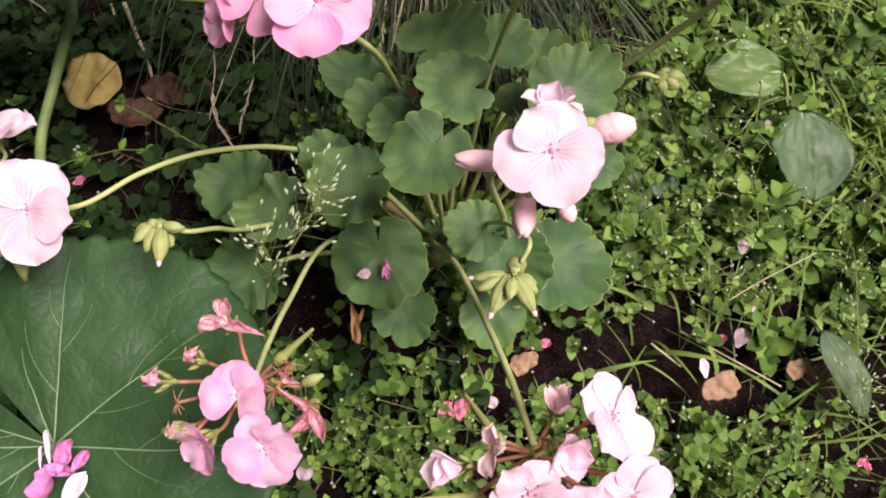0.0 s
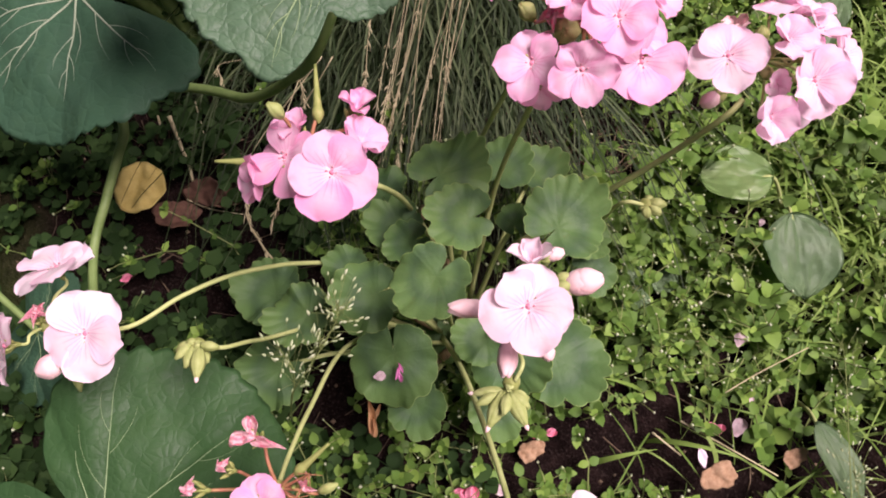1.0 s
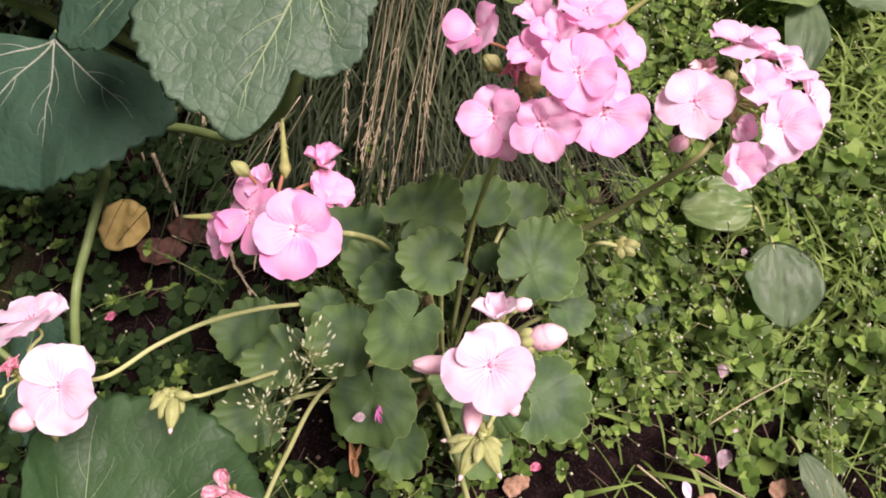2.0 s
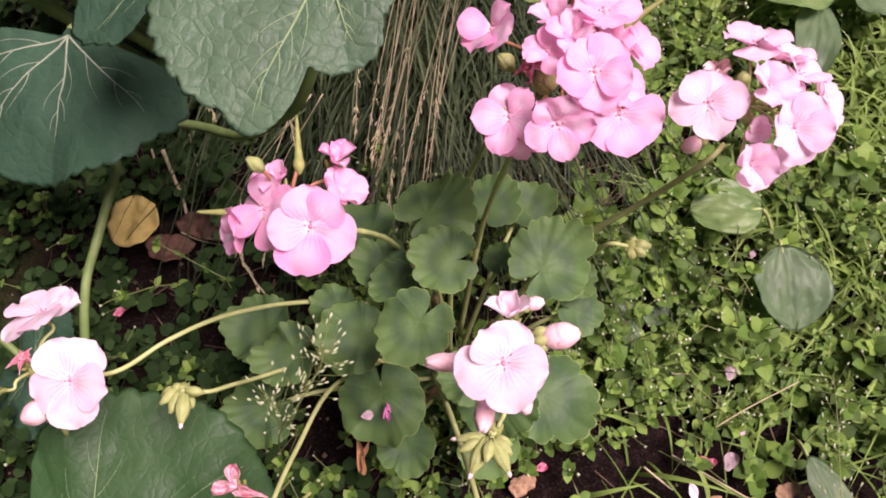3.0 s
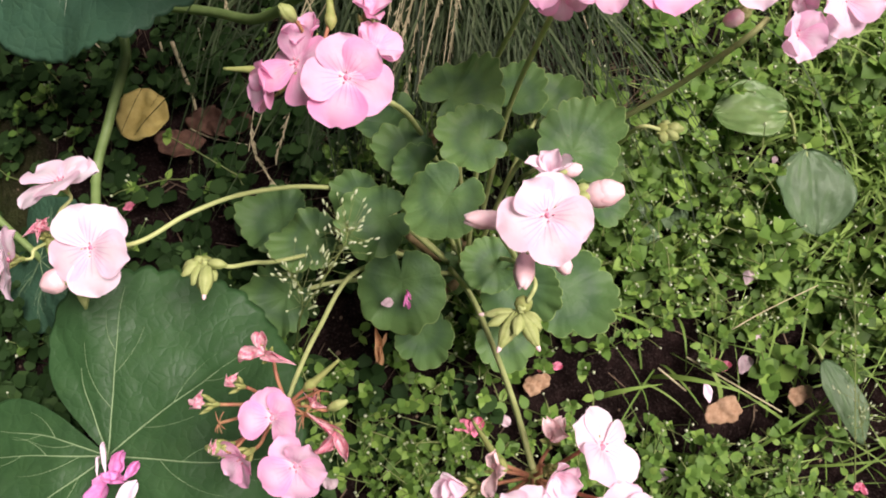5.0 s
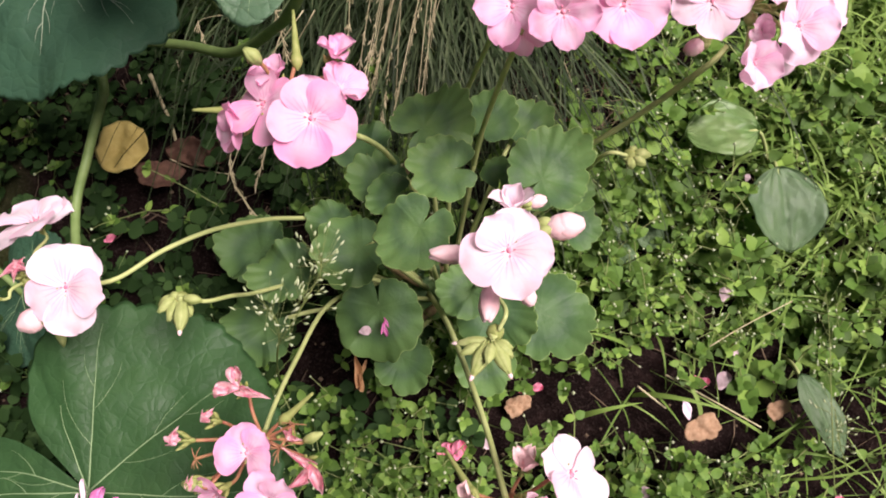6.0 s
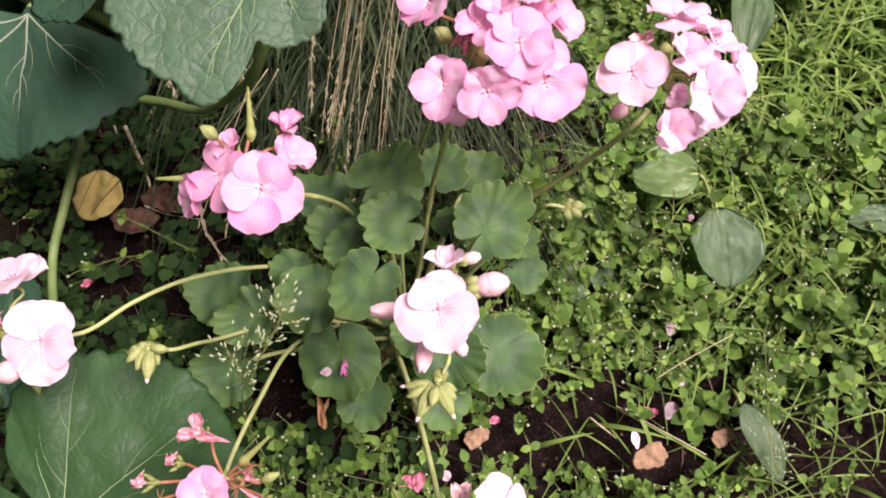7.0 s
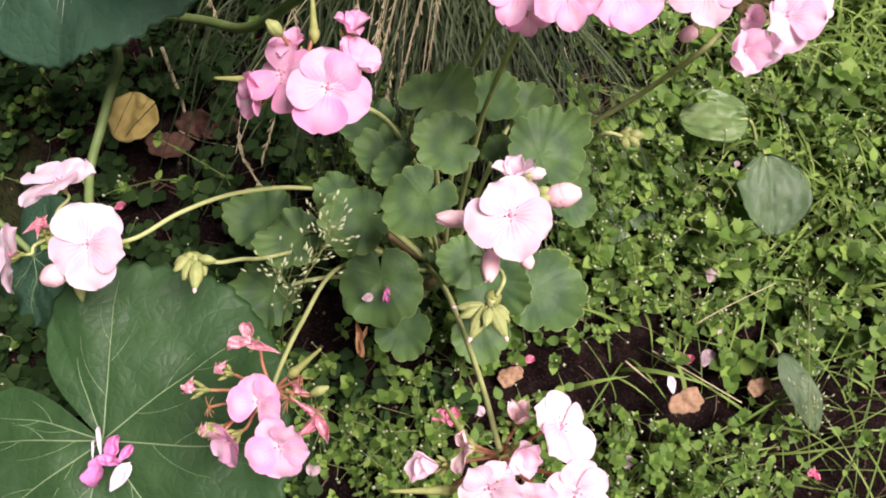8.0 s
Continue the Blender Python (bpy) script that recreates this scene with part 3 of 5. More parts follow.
            blob(bm, foot + w * width * (0.55 if pink else 0.3), d + w * (0.10 if pink else -0.04), length * grow, width * (0.48 if pink else 0.84), 1, 6, 6, 0.4)
        if not pink and length > 0.0205:
            blob(bm, c + 0.40 * length * d, d, 0.22 * length, 0.34 * width, 0, 5, 7)
        self.bits.append(("bud", as_mesh("bud", bm, [BUD_PINK, BUD_GREEN]), Matrix.Identity(4)))
        end = c - d * length * 0.5
        mid = self.hub.lerp(end, 0.5) + Vector((0, 0, 0.003))
        tube([self.hub, mid, end - 0.3 * length * d, end], 0.0010, 0.0011, 6, 4, self.bm)

    def threads(self, x, y, z, length, count):
        """Dried stamens and shreds that stand off in all directions."""
        rng = random.Random(int(1e5 * (x + y)) % 9973)
        c, bm = Vector((x, y, z)), bmesh.new()
        for k in range(count):
            d = Vector((rng.gauss(0, 1), rng.gauss(0, 1), rng.gauss(0.5, 0.6))).normalized() * length * rng.uniform(0.5, 1.0)
            tube([c, c + 0.5 * d + Vector((0, 0, 0.15 * length)), c + d], 0.0004, 0.0002, 4, 3, bm)
        self.bits.append(("dried_stamens", as_mesh("dried_stamens", bm, PEDICEL), Matrix.Identity(4)))
        tube([self.hub, self.hub.lerp(c, 0.5), c], 0.0010, 0.0009, 6, 3, self.bm)

    def beak(self, x, y, z, direction, length):
        """A seed beak: a fat foot that runs out into a point."""
        d, c = Vector(direction).normalized(), Vector((x, y, z))
        bm = tube([c, c + 0.25 * length * d, c + 0.6 * length * d, c + length * d], 0.0028, 0.0008, 7, 4)
        blob(bm, c, d, 0.012, 0.0034, 0, 5, 7)
        self.bits.append(("seed_beak", as_mesh("seed_beak", bm, CALYX), Matrix.Identity(4)))
        tube([self.hub, self.hub.lerp(c, 0.5) + Vector((0, 0, 0.002)), c], 0.0011, 0.0011, 6, 4, self.bm)

    def done(self):
        head = part("flower_head", self.bm, [self.stem, CALYX], geranium, self.label)
        for name, mesh, m in self.bits:
            part(name, mesh, None, head, "", m)


blade(0, 0.0068, 0.2891, 0.252, 0.0290, 35, 0.05, 0.45)
blade(1, 0.0150, 0.2405, 0.275, 0.0241, 192, -0.05, 0.3)
blade(2, 0.0873, 0.2453, 0.26, 0.0292, 40, 0.12, 0.32)
blade(3, 0.1136, 0.2331, 0.19, 0.0184, -10, 0.3, 0.25)
blade(4, -0.0013, 0.1879, 0.295, 0.0251, 238, -0.1, 0.18)
blade(5, -0.0514, 0.2039, 0.222, 0.0261, 200, -0.15, 0.28)
blade(6, -0.0364, 0.1652, 0.178, 0.0333, 268, -0.05, -0.15)
blade(7, -0.0214, 0.1421, 0.125, 0.0237, 285, 0, 0.15)
blade(8, 0.0977, 0.1794, 0.125, 0.0366, -25, 0.2, 0.15)
blade(9, 0.0282, 0.1797, 0.2, 0.0209, 165, -0.1, 0.2)
blade(10, 0.0510, 0.1683, 0.175, 0.0283, -60, 0.1, 0.0)
blade(11, 0.0448, 0.1428, 0.12, 0.0251, 275, 0, 0.05)
blade(3, -0.0236, 0.2386, 0.235, 0.0181, 205, -0.15, 0.35)
blade(7, -0.0347, 0.2620, 0.215, 0.0223, 150, -0.15, 0.45)
blade(5, -0.0711, 0.2313, 0.205, 0.0178, 170, -0.2, 0.4)
blade(8, 0.0474, 0.3177, 0.205, 0.0245, 65, 0.1, 0.5)
blade(4, 0.0786, 0.3305, 0.17, 0.0228, 25, 0.25, 0.45)
blade(10, -0.0564, 0.3136, 0.17, 0.0256, 125, -0.2, 0.5)
blade(11, 0.0529, 0.2615, 0.225, 0.0129, 100, 0.1, 0.35)
blade(9, -0.1447, 0.2316, 0.15, 0.0300, 165, -0.2, 0.35)
blade(2, -0.1080, 0.2008, 0.186, 0.0249, 195, -0.15, 0.25)
blade(0, -0.1352, 0.1656, 0.15, 0.0299, 205, -0.2, 0.15)
blade(6, 0.0015, 0.2082, 0.1, 0.0249, 250, 0, 0.2)
blade(1, 0.1099, 0.2524, 0.21, 0.0164, -20, 0.3, 0.3)
# Stalks of the flower heads.
stalk([(-0.0279, 0.2205, 0.1), (-0.0706, 0.2513, 0.165), (-0.0824, 0.2436, 0.185), (-0.0970, 0.2321, 0.215), (-0.1116, 0.2227, 0.236), (-0.1375, 0.2056, 0.262), (-0.1620, 0.1848, 0.280), (-0.1887, 0.1625, 0.288), (-0.2243, 0.1626, 0.285)], 0.0018, 0.0014)
stalk([(-0.0471, 0.2174, 0.1), (-0.0729, 0.1769, 0.18), (-0.083, 0.1228, 0.235), (-0.0853, 0.0899, 0.27), (-0.0867, 0.07, 0.285)], 0.0018, 0.0014)
stalk([(-0.0034, 0.2075, 0.1), (0.0156, 0.157, 0.2), (0.0292, 0.117, 0.24), (0.0416, 0.0728, 0.285), (0.0505, 0.0355, 0.31)])
stalk([(0.055, 0.2905, 0.1), (0.1236, 0.2906, 0.21), (0.1556, 0.292, 0.26), (0.1801, 0.2901, 0.315), (0.1911, 0.2979, 0.325)], 0.0022, 0.0019)
stalk([(0.0301, 0.282, 0.12), (0.0373, 0.2893, 0.2), (0.0481, 0.2915, 0.27), (0.0583, 0.2735, 0.36), (0.0618, 0.2697, 0.39)])
stalk([(0.0201, 0.3693, 0.12), (0.0341, 0.3533, 0.2), (0.0448, 0.3358, 0.27), (0.0529, 0.3184, 0.33)])
stalk([(-0.0085, 0.2821, 0.12), (-0.0232, 0.274, 0.22), (-0.0307, 0.2504, 0.3), (-0.0467, 0.2257, 0.365), (-0.0601, 0.2302, 0.375)])
stalk([(0.0542, 0.1881, 0.15), (0.0431, 0.1718, 0.25), (0.0315, 0.1614, 0.33), (0.0463, 0.1474, 0.375)])
stalk([(-0.0658, 0.2192, 0.14), (-0.1191, 0.1812, 0.2), (-0.1255, 0.1632, 0.25), (-0.135, 0.1542, 0.27), (-0.1458, 0.1545, 0.28)], 0.0017, 0.0013)
stalk([(0.0982, 0.2689, 0.15), (0.1153, 0.263, 0.215), (0.1212, 0.259, 0.25), (0.1278, 0.2568, 0.265), (0.1394, 0.2558, 0.262)], 0.0017, 0.0013)
stalk([(0.0298, 0.2019, 0.15), (0.0437, 0.1667, 0.25), (0.0537, 0.1423, 0.29), (0.0493, 0.1299, 0.288)], 0.0016, 0.0013)
# The flower heads.
head_a = Head(0.0546, 0.1539, 0.372, "nearly spent head with one pale pink floret and side buds", bloom=LIT_BLUSH)
head_a.floret(0.0509, 0.1402, 0.402, 0.0206, 0.05, 0, 8)
head_a.bud(0.0771, 0.1567, 0.3885, (0.9424, 0.0439, 0.3315), 0.0211, 0.0068, True)
head_a.bud(0.0263, 0.1456, 0.3815, (-0.9566, -0.0677, 0.2834), 0.0247, 0.0048, True)
head_a.bud(0.0423, 0.1236, 0.38, (-0.1383, -0.9742, 0.1785), 0.0224, 0.005, True)
head_a.bud(0.0613, 0.1279, 0.37, (0.3091, -0.951, 0), 0.0104, 0.0041, True)
head_a.floret(0.0558, 0.1713, 0.372, 0.015, -0.1, 0.9, 0, spread=0.42)
head_a.bud(0.0683, 0.1859, 0.35, (0.9665, 0.2567, 0), 0.0121, 0.004, True)
head_b = Head(-0.0635, 0.2353, 0.375, "pink floret head with withered florets and seed beaks", bloom=PINK)
head_b.floret(-0.0439, 0.2094, 0.402, 0.0217, 0.0, 0.05, -12)
head_b.floret(-0.0716, 0.2258, 0.388, 0.0210, -0.6, 0.15, 20)
head_b.floret(-0.0856, 0.221, 0.375, 0.0162, -1.3, -0.5, 0, spread=0.6)
head_b.floret(-0.0385, 0.2548, 0.385, 0.0129, 0.5, 0.8, 0, spread=0.5)
head_b.floret(-0.0355, 0.2397, 0.38, 0.0147, 0.9, 0.4, 10, spread=0.6)
head_b.floret(-0.0676, 0.2409, 0.385, 0.014, -0.3, 0.8, 0, spread=0.55)
head_b.beak(-0.0931, 0.2305, 0.375, (-0.9997, 0.0249, 0), 0.0217)
head_b.beak(-0.058, 0.2544, 0.385, (-0.095, 0.9798, 0.1761), 0.0284)
head_b.bud(-0.0747, 0.2419, 0.4095, (-0.5511, 0.2771, 0.7871), 0.0114, 0.0036, False)
head_c = Head(-0.2425, 0.1644, 0.285, "pink flower head with a half-open bud, arching out sideways", STALK, LIT_BLUSH)
head_c.floret(-0.2047, 0.1532, 0.307, 0.0263, 0.1, 0.0, 5)
head_c.floret(-0.2319, 0.1949, 0.305, 0.0246, -0.35, 1.3, -35)
head_c.floret(-0.2567, 0.1472, 0.3, 0.0221, -0.9, -0.1, 0)
head_c.floret(-0.2426, 0.1666, 0.295, 0.0096, 0.2, 0.5, 0, spread=0.4, faded=1)
head_c.bud(-0.2273, 0.1354, 0.2975, (-0.7903, -0.5397, 0.2902), 0.0172, 0.0076, True)
head_c.bud(-0.2248, 0.1331, 0.2685, (0.0204, -0.7674, -0.6409), 0.0203, 0.0035, False)
head_d = Head(-0.0866, 0.0678, 0.285, "fading pink flower head with withered petals and red pedicels", bloom=PINK)
head_d.floret(-0.0862, 0.0578, 0.315, 0.0155, -0.1, 0.1, -5, petals=(0, 1, 2, 4))
head_d.floret(-0.0712, 0.0342, 0.318, 0.0168, 0.1, -0.25, 10)
head_d.floret(-0.1028, 0.038, 0.305, 0.0144, -0.7, -0.5, 30, spread=0.7)
head_d.floret(-0.0548, 0.0529, 0.308, 0.0165, 0.5, -0.1, 20, spread=0.6, faded=1, petals=(0, 3, 4))
head_d.floret(-0.0956, 0.0927, 0.308, 0.0150, -0.1, 0.3, 0, spread=0.85, faded=1, petals=(0, 2, 4))
head_d.floret(-0.1137, 0.077, 0.3, 0.0069, -0.6, 0.4, 0, spread=0.3, faded=1, petals=(0, 1, 2))
head_d.floret(-0.1246, 0.0644, 0.312, 0.0085, -1, 0.2, 0, spread=0.35, faded=1, petals=(0, 1, 2))
head_d.floret(-0.1154, 0.0416, 0.305, 0.0072, -1, -0.4, 0, spread=0.3, faded=1, petals=(0, 1))
head_d.bud(-0.1191, 0.0418, 0.305, (-0.9918, 0.1274, 0), 0.0125, 0.0036, False)
head_d.floret(-0.0726, 0.0686, 0.29, 0.0082, 0.6, 0.2, 0, spread=0.3, faded=1, petals=(0, 1, 2))
head_d.threads(-0.0720, 0.0610, 0.305, 0.010, 14)
head_d.threads(-0.1190, 0.0555, 0.302, 0.007, 8)
head_d.threads(-0.0660, 0.0745, 0.300, 0.009, 9)
head_d.beak(-0.0711, 0.0776, 0.3, (0.7231, 0.5397, 0.4311), 0.0232)
head_d.bud(-0.0554, 0.0686, 0.2925, (0.874, 0.3125, 0.372), 0.0134, 0.0028, False)
head_e = Head(0.0507, 0.0322, 0.305, "pale pink flower head with open and opening florets", bloom=LIT_BLUSH)
head_e.floret(0.0815, 0.0457, 0.335, 0.0199, 0.85, 0.4, 25)
head_e.floret(0.0590, 0.0503, 0.3181, 0.0136, -0.05, 0.6, 0, spread=0.35, faded=2, petals=(0, 1, 2))
head_e.floret(0.0580, 0.0326, 0.3398, 0.0145, 0.5, -0.1, 0, spread=0.45)
head_e.floret(0.0306, 0.0337, 0.3266, 0.0133, -0.5, 0.3, 20, spread=0.65, faded=2, petals=(1, 2, 3))
head_e.floret(0.0172, 0.0249, 0.3247, 0.0162, -1.3, 0.05, 0, spread=0.3)
head_e.floret(0.0446, 0.0143, 0.345, 0.0167, -0.2, -0.2, 10)
head_e.floret(0.0887, 0.0140, 0.335, 0.0182, 0.3, -0.3, -20)
head_e.floret(0.0641, 0.0205, 0.3151, 0.0092, 0, 0, 0, spread=0.3, faded=1, petals=(0, 1, 2))
head_e.floret(0.0668, 0.0086, 0.34, 0.0162, 0, -0.5, 0)
head_e.beak(0.0215, 0.0124, 0.325, (-0.9856, -0.0476, 0.1625), 0.0308)
head_e.beak(0.0333, 0.0374, 0.32, (-0.4359, 0.6874, -0.5809), 0.0344)
head_m = Head(0.0889, 0.3158, 0.375, "full pink flower head with many open florets round a withered one", bloom=PINK)
head_m.floret(0.0562, 0.2699, 0.405, 0.0183, -0.25, -0.2, -10, spread=0.95, petals=(0, 1, 2, 3, 4), slim=True)
head_m.floret(0.0797, 0.2592, 0.415, 0.0176, -0.05, -0.4, 12, spread=0.92, slim=True)
head_m.floret(0.0968, 0.2783, 0.43, 0.0190, 0.12, 0.05, 0, spread=0.9)
head_m.floret(0.1126, 0.2748, 0.3983, 0.0220, 0.55, -0.45, 20, spread=0.85, petals=(0, 2, 3, 4))
head_m.floret(0.0758, 0.2995, 0.4172, 0.0141, -0.2, 0.3, 30, spread=0.75, slim=True)
head_m.floret(0.0479, 0.3305, 0.3978, 0.0184, -0.6, 0.25, -25, spread=0.8, petals=(1, 2, 3, 4))
head_m.floret(0.1048, 0.3198, 0.4222, 0.0182, 0.1, 0.55, 0, spread=0.8)
head_m.floret(0.1219, 0.3166, 0.3973, 0.0161, 0.9, 0.25, 0, spread=0.72)
head_m.floret(0.0886, 0.3067, 0.4216, 0.0140, 0, 0.3, -20, spread=0.7, slim=True)
head_m.floret(0.0756, 0.3620, 0.3975, 0.0175, -0.4, 0.8, 0, spread=0.8)
head_m.floret(0.0964, 0.3582, 0.4015, 0.0160, 0.1, 0.9, 15, spread=0.7)
head_m.floret(0.1138, 0.2904, 0.3973, 0.0145, 0.7, 0, 40, spread=0.7)
head_m.floret(0.0923, 0.2783, 0.3969, 0.0120, 0.1, -0.3, 0, spread=0.6, slim=True)
head_m.floret(0.1101, 0.3134, 0.4058, 0.0139, 0.4, 0.3, 60, spread=0.6)
head_m.floret(0.0810, 0.3342, 0.4006, 0.0144, -0.3, 0.5, 0, spread=0.6, slim=True)
head_m.floret(0.0621, 0.2727, 0.3833, 0.0142, -0.2, -0.9, 0, spread=0.7, petals=(2, 3, 4), slim=True)
head_m.floret(0.0699, 0.3035, 0.3999, 0.0109, -0.35, 0, 0, spread=0.35, faded=1)
head_m.floret(0.0746, 0.2965, 0.3947, 0.0104, -0.1, -0.1, 60, spread=0.3, faded=1, petals=(0, 1, 2))
head_m.floret(0.1086, 0.3664, 0.3919, 0.0144, 0.3, 0.9, 40, spread=0.7)
head_m.floret(0.1001, 0.3980, 0.39, 0.0177, 0.1, 1.0, 0)
head_m.floret(0.0736, 0.3938, 0.3876, 0.0170, -0.4, 0.9, 0, spread=0.8)
head_m.bud(0.0542, 0.3120, 0.395, (-0.6243, 0.1863, 0.7586), 0.0132, 0.0046, False)
head_m.bud(0.0749, 0.2942, 0.400, (-0.2, -0.6, 0.7), 0.0190, 0.0070, False)
head_m.beak(0.1184, 0.3222, 0.410, (0.8192, 0.3636, 0.4435), 0.0265)
head_r = Head(0.2096, 0.3309, 0.318, "full rounded pink flower head on a long stalk", STALK)
head_r.floret(0.1761, 0.3115, 0.35, 0.0210, -0.2, 0.1, 5)
head_r.floret(0.2098, 0.3553, 0.345, 0.0219, -0.05, 1.15, 0, spread=0.9)
head_r.floret(0.2094, 0.3183, 0.3554, 0.0166, 0.15, 0.35, -10, spread=0.65)
head_r.floret(0.2216, 0.2922, 0.352, 0.0211, 0.3, -0.15, 10, spread=0.9)
head_r.floret(0.1956, 0.2712, 0.347, 0.0170, 0.15, -0.3, 0, spread=0.62)
head_r.floret(0.2057, 0.2977, 0.3411, 0.0114, -0.2, -0.2, 30, spread=0.5, slim=True)
head_r.floret(0.2486, 0.3189, 0.3364, 0.0187, 0.95, 0.1, 0, spread=0.85)
head_r.floret(0.2350, 0.3343, 0.3425, 0.0173, 0.5, 0.55, 20, spread=0.8)
head_r.floret(0.2260, 0.3469, 0.3417, 0.0182, 0.25, 0.9, -20, spread=0.75)
head_r.floret(0.1920, 0.3405, 0.3301, 0.0136, -0.5, 0.6, 0, spread=0.5, faded=2)
head_r.floret(0.2386, 0.3108, 0.3321, 0.0159, 0.7, -0.1, 40, spread=0.7)
head_r.floret(0.2150, 0.2900, 0.3276, 0.0151, 0.15, -0.6, 0, spread=0.7, petals=(2, 3, 4))
head_r.floret(0.2224, 0.3163, 0.3434, 0.0136, 0.35, 0.2, 60, spread=0.55)
head_r.bud(0.1718, 0.2980, 0.325, (-0.8742, -0.4855, 0), 0.0150, 0.0052, True)
head_r.bud(0.2013, 0.3339, 0.343, (-0.1, 0.3452, 0.933), 0.0107, 0.0044, False)
head_r.bud(0.2018, 0.3067, 0.340, (-0.15, -0.2, 0.96), 0.0102, 0.0041, False)
head_r.bud(0.2027, 0.3183, 0.345, (0.06, 0.17, 0.98), 0.0102, 0.0041, False)
bud_a = Head(0.0472, 0.1301, 0.283, "drooping cluster of green buds", STALK)
bud_a.bud(0.0323, 0.1248, 0.2794, (-0.9991, -0.0421, 0), 0.0221, 0.0036, False)
bud_a.bud(0.0329, 0.12, 0.2824, (-0.846, -0.4398, 0.3014), 0.0199, 0.0035, False)
bud_a.bud(0.0372, 0.1115, 0.2842, (-0.418, -0.903, 0.0995), 0.0241, 0.0046, False)
bud_a.bud(0.0434, 0.1149, 0.2896, (-0.1952, -0.8381, 0.5094), 0.0164, 0.0035, False)
bud_a.bud(0.0518, 0.1119, 0.2854, (0.4292, -0.9032, 0), 0.0221, 0.0046, False)
bud_a.bud(0.0534, 0.1182, 0.2854, (0.7364, -0.6766, 0), 0.0142, 0.0039, False)
bud_a.bud(0.0538, 0.1229, 0.2794, (0.9105, -0.4134, 0), 0.0118, 0.0031, False)
bud_a.bud(0.05, 0.1315, 0.2806, (0.6656, 0.6852, -0.2957), 0.0082, 0.0036, False)
bud_l = Head(-0.1467, 0.1527, 0.28, "drooping cluster of pale green buds", STALK)
bud_l.bud(-0.1359, 0.1511, 0.285, (0.9901, -0.1406, 0), 0.0125, 0.0032, False)
bud_l.bud(-0.1421, 0.138, 0.2875, (0.1173, -0.9657, 0.2316), 0.0216, 0.0043, False)
bud_l.bud(-0.1497, 0.1435, 0.2835, (-0.1899, -0.9628, 0.1924), 0.0156, 0.0036, False)
bud_l.bud(-0.1545, 0.1474, 0.2835, (-0.6092, -0.7644, 0.2112), 0.0142, 0.0032, False)
bud_l.bud(-0.1563, 0.1511, 0.28, (-0.8276, -0.5614, 0), 0.011, 0.0033, False)
bud_l.bud(-0.1409, 0.1454, 0.28, (0.5059, -0.8626, 0), 0.0103, 0.0033, False)
bud_l.bud(-0.1507, 0.1541, 0.282, (-0.9897, -0.1435, 0), 0.0077, 0.0029, False)
bud_l.bud(-0.1473, 0.1423, 0.2815, (-0.3023, -0.8282, -0.4719), 0.0148, 0.0032, False)
bud_r = Head(0.1417, 0.2568, 0.26, "small cluster of pale green buds", STALK)
bud_r.bud(0.1492, 0.2558, 0.2635, (0.9522, -0.1921, 0.2375), 0.0126, 0.0039, False)
bud_r.bud(0.147, 0.2514, 0.262, (0.7481, -0.6636, 0), 0.0106, 0.0039, False)
bud_r.bud(0.141, 0.2497, 0.261, (-0.0177, -0.9706, -0.2401), 0.0083, 0.0035, False)
bud_r.bud(0.1436, 0.2607, 0.261, (0.5483, 0.7808, 0.2996), 0.0067, 0.0035, False)
bud_r.bud(0.1393, 0.2538, 0.259, (-0.2035, -0.8913, -0.4051), 0.0049, 0.0032, False)
head_a.done()
head_b.done()
head_c.done()
head_d.done()
head_e.done()
head_m.done()
head_r.done()
bud_a.done()
bud_l.done()
bud_r.done()


def main_stem():
    top = Vector((ROOT.x + 0.004, ROOT.y - 0.01, 0.15))
    part("main_stem", tube([ROOT - Vector((0, 0, 0.02)), ROOT + Vector((0.006, 0.004, 0.05)), top], 0.008, 0.0055, 10, 6), OLD_STEM, geranium, "woody brown main stem")
    for k in range(5):
        a = radians(30 + 72 * k)
        out = Vector((math.cos(a), math.sin(a), 0))
        part("branch", tube([ROOT + Vector((0, 0, 0.04)), ROOT + 0.025 * out + Vector((0, 0, 0.075)), ROOT + 0.045 * out + Vector((0, 0, 0.12))], 0.005, 0.0035, 8, 5), OLD_STEM, geranium)


main_stem()


# ---- the mallow ----
mallow = thing("mallow", "tall mallow with broad lobed leaves and thick green stalks", "garden plant", (-0.206, 0.55, 0.03))


def mallow_stalk(points, r0, r1):
    part("leaf_stalk", tube(points, r0, r1, 10, 7), MALLOW_STEM, mallow)


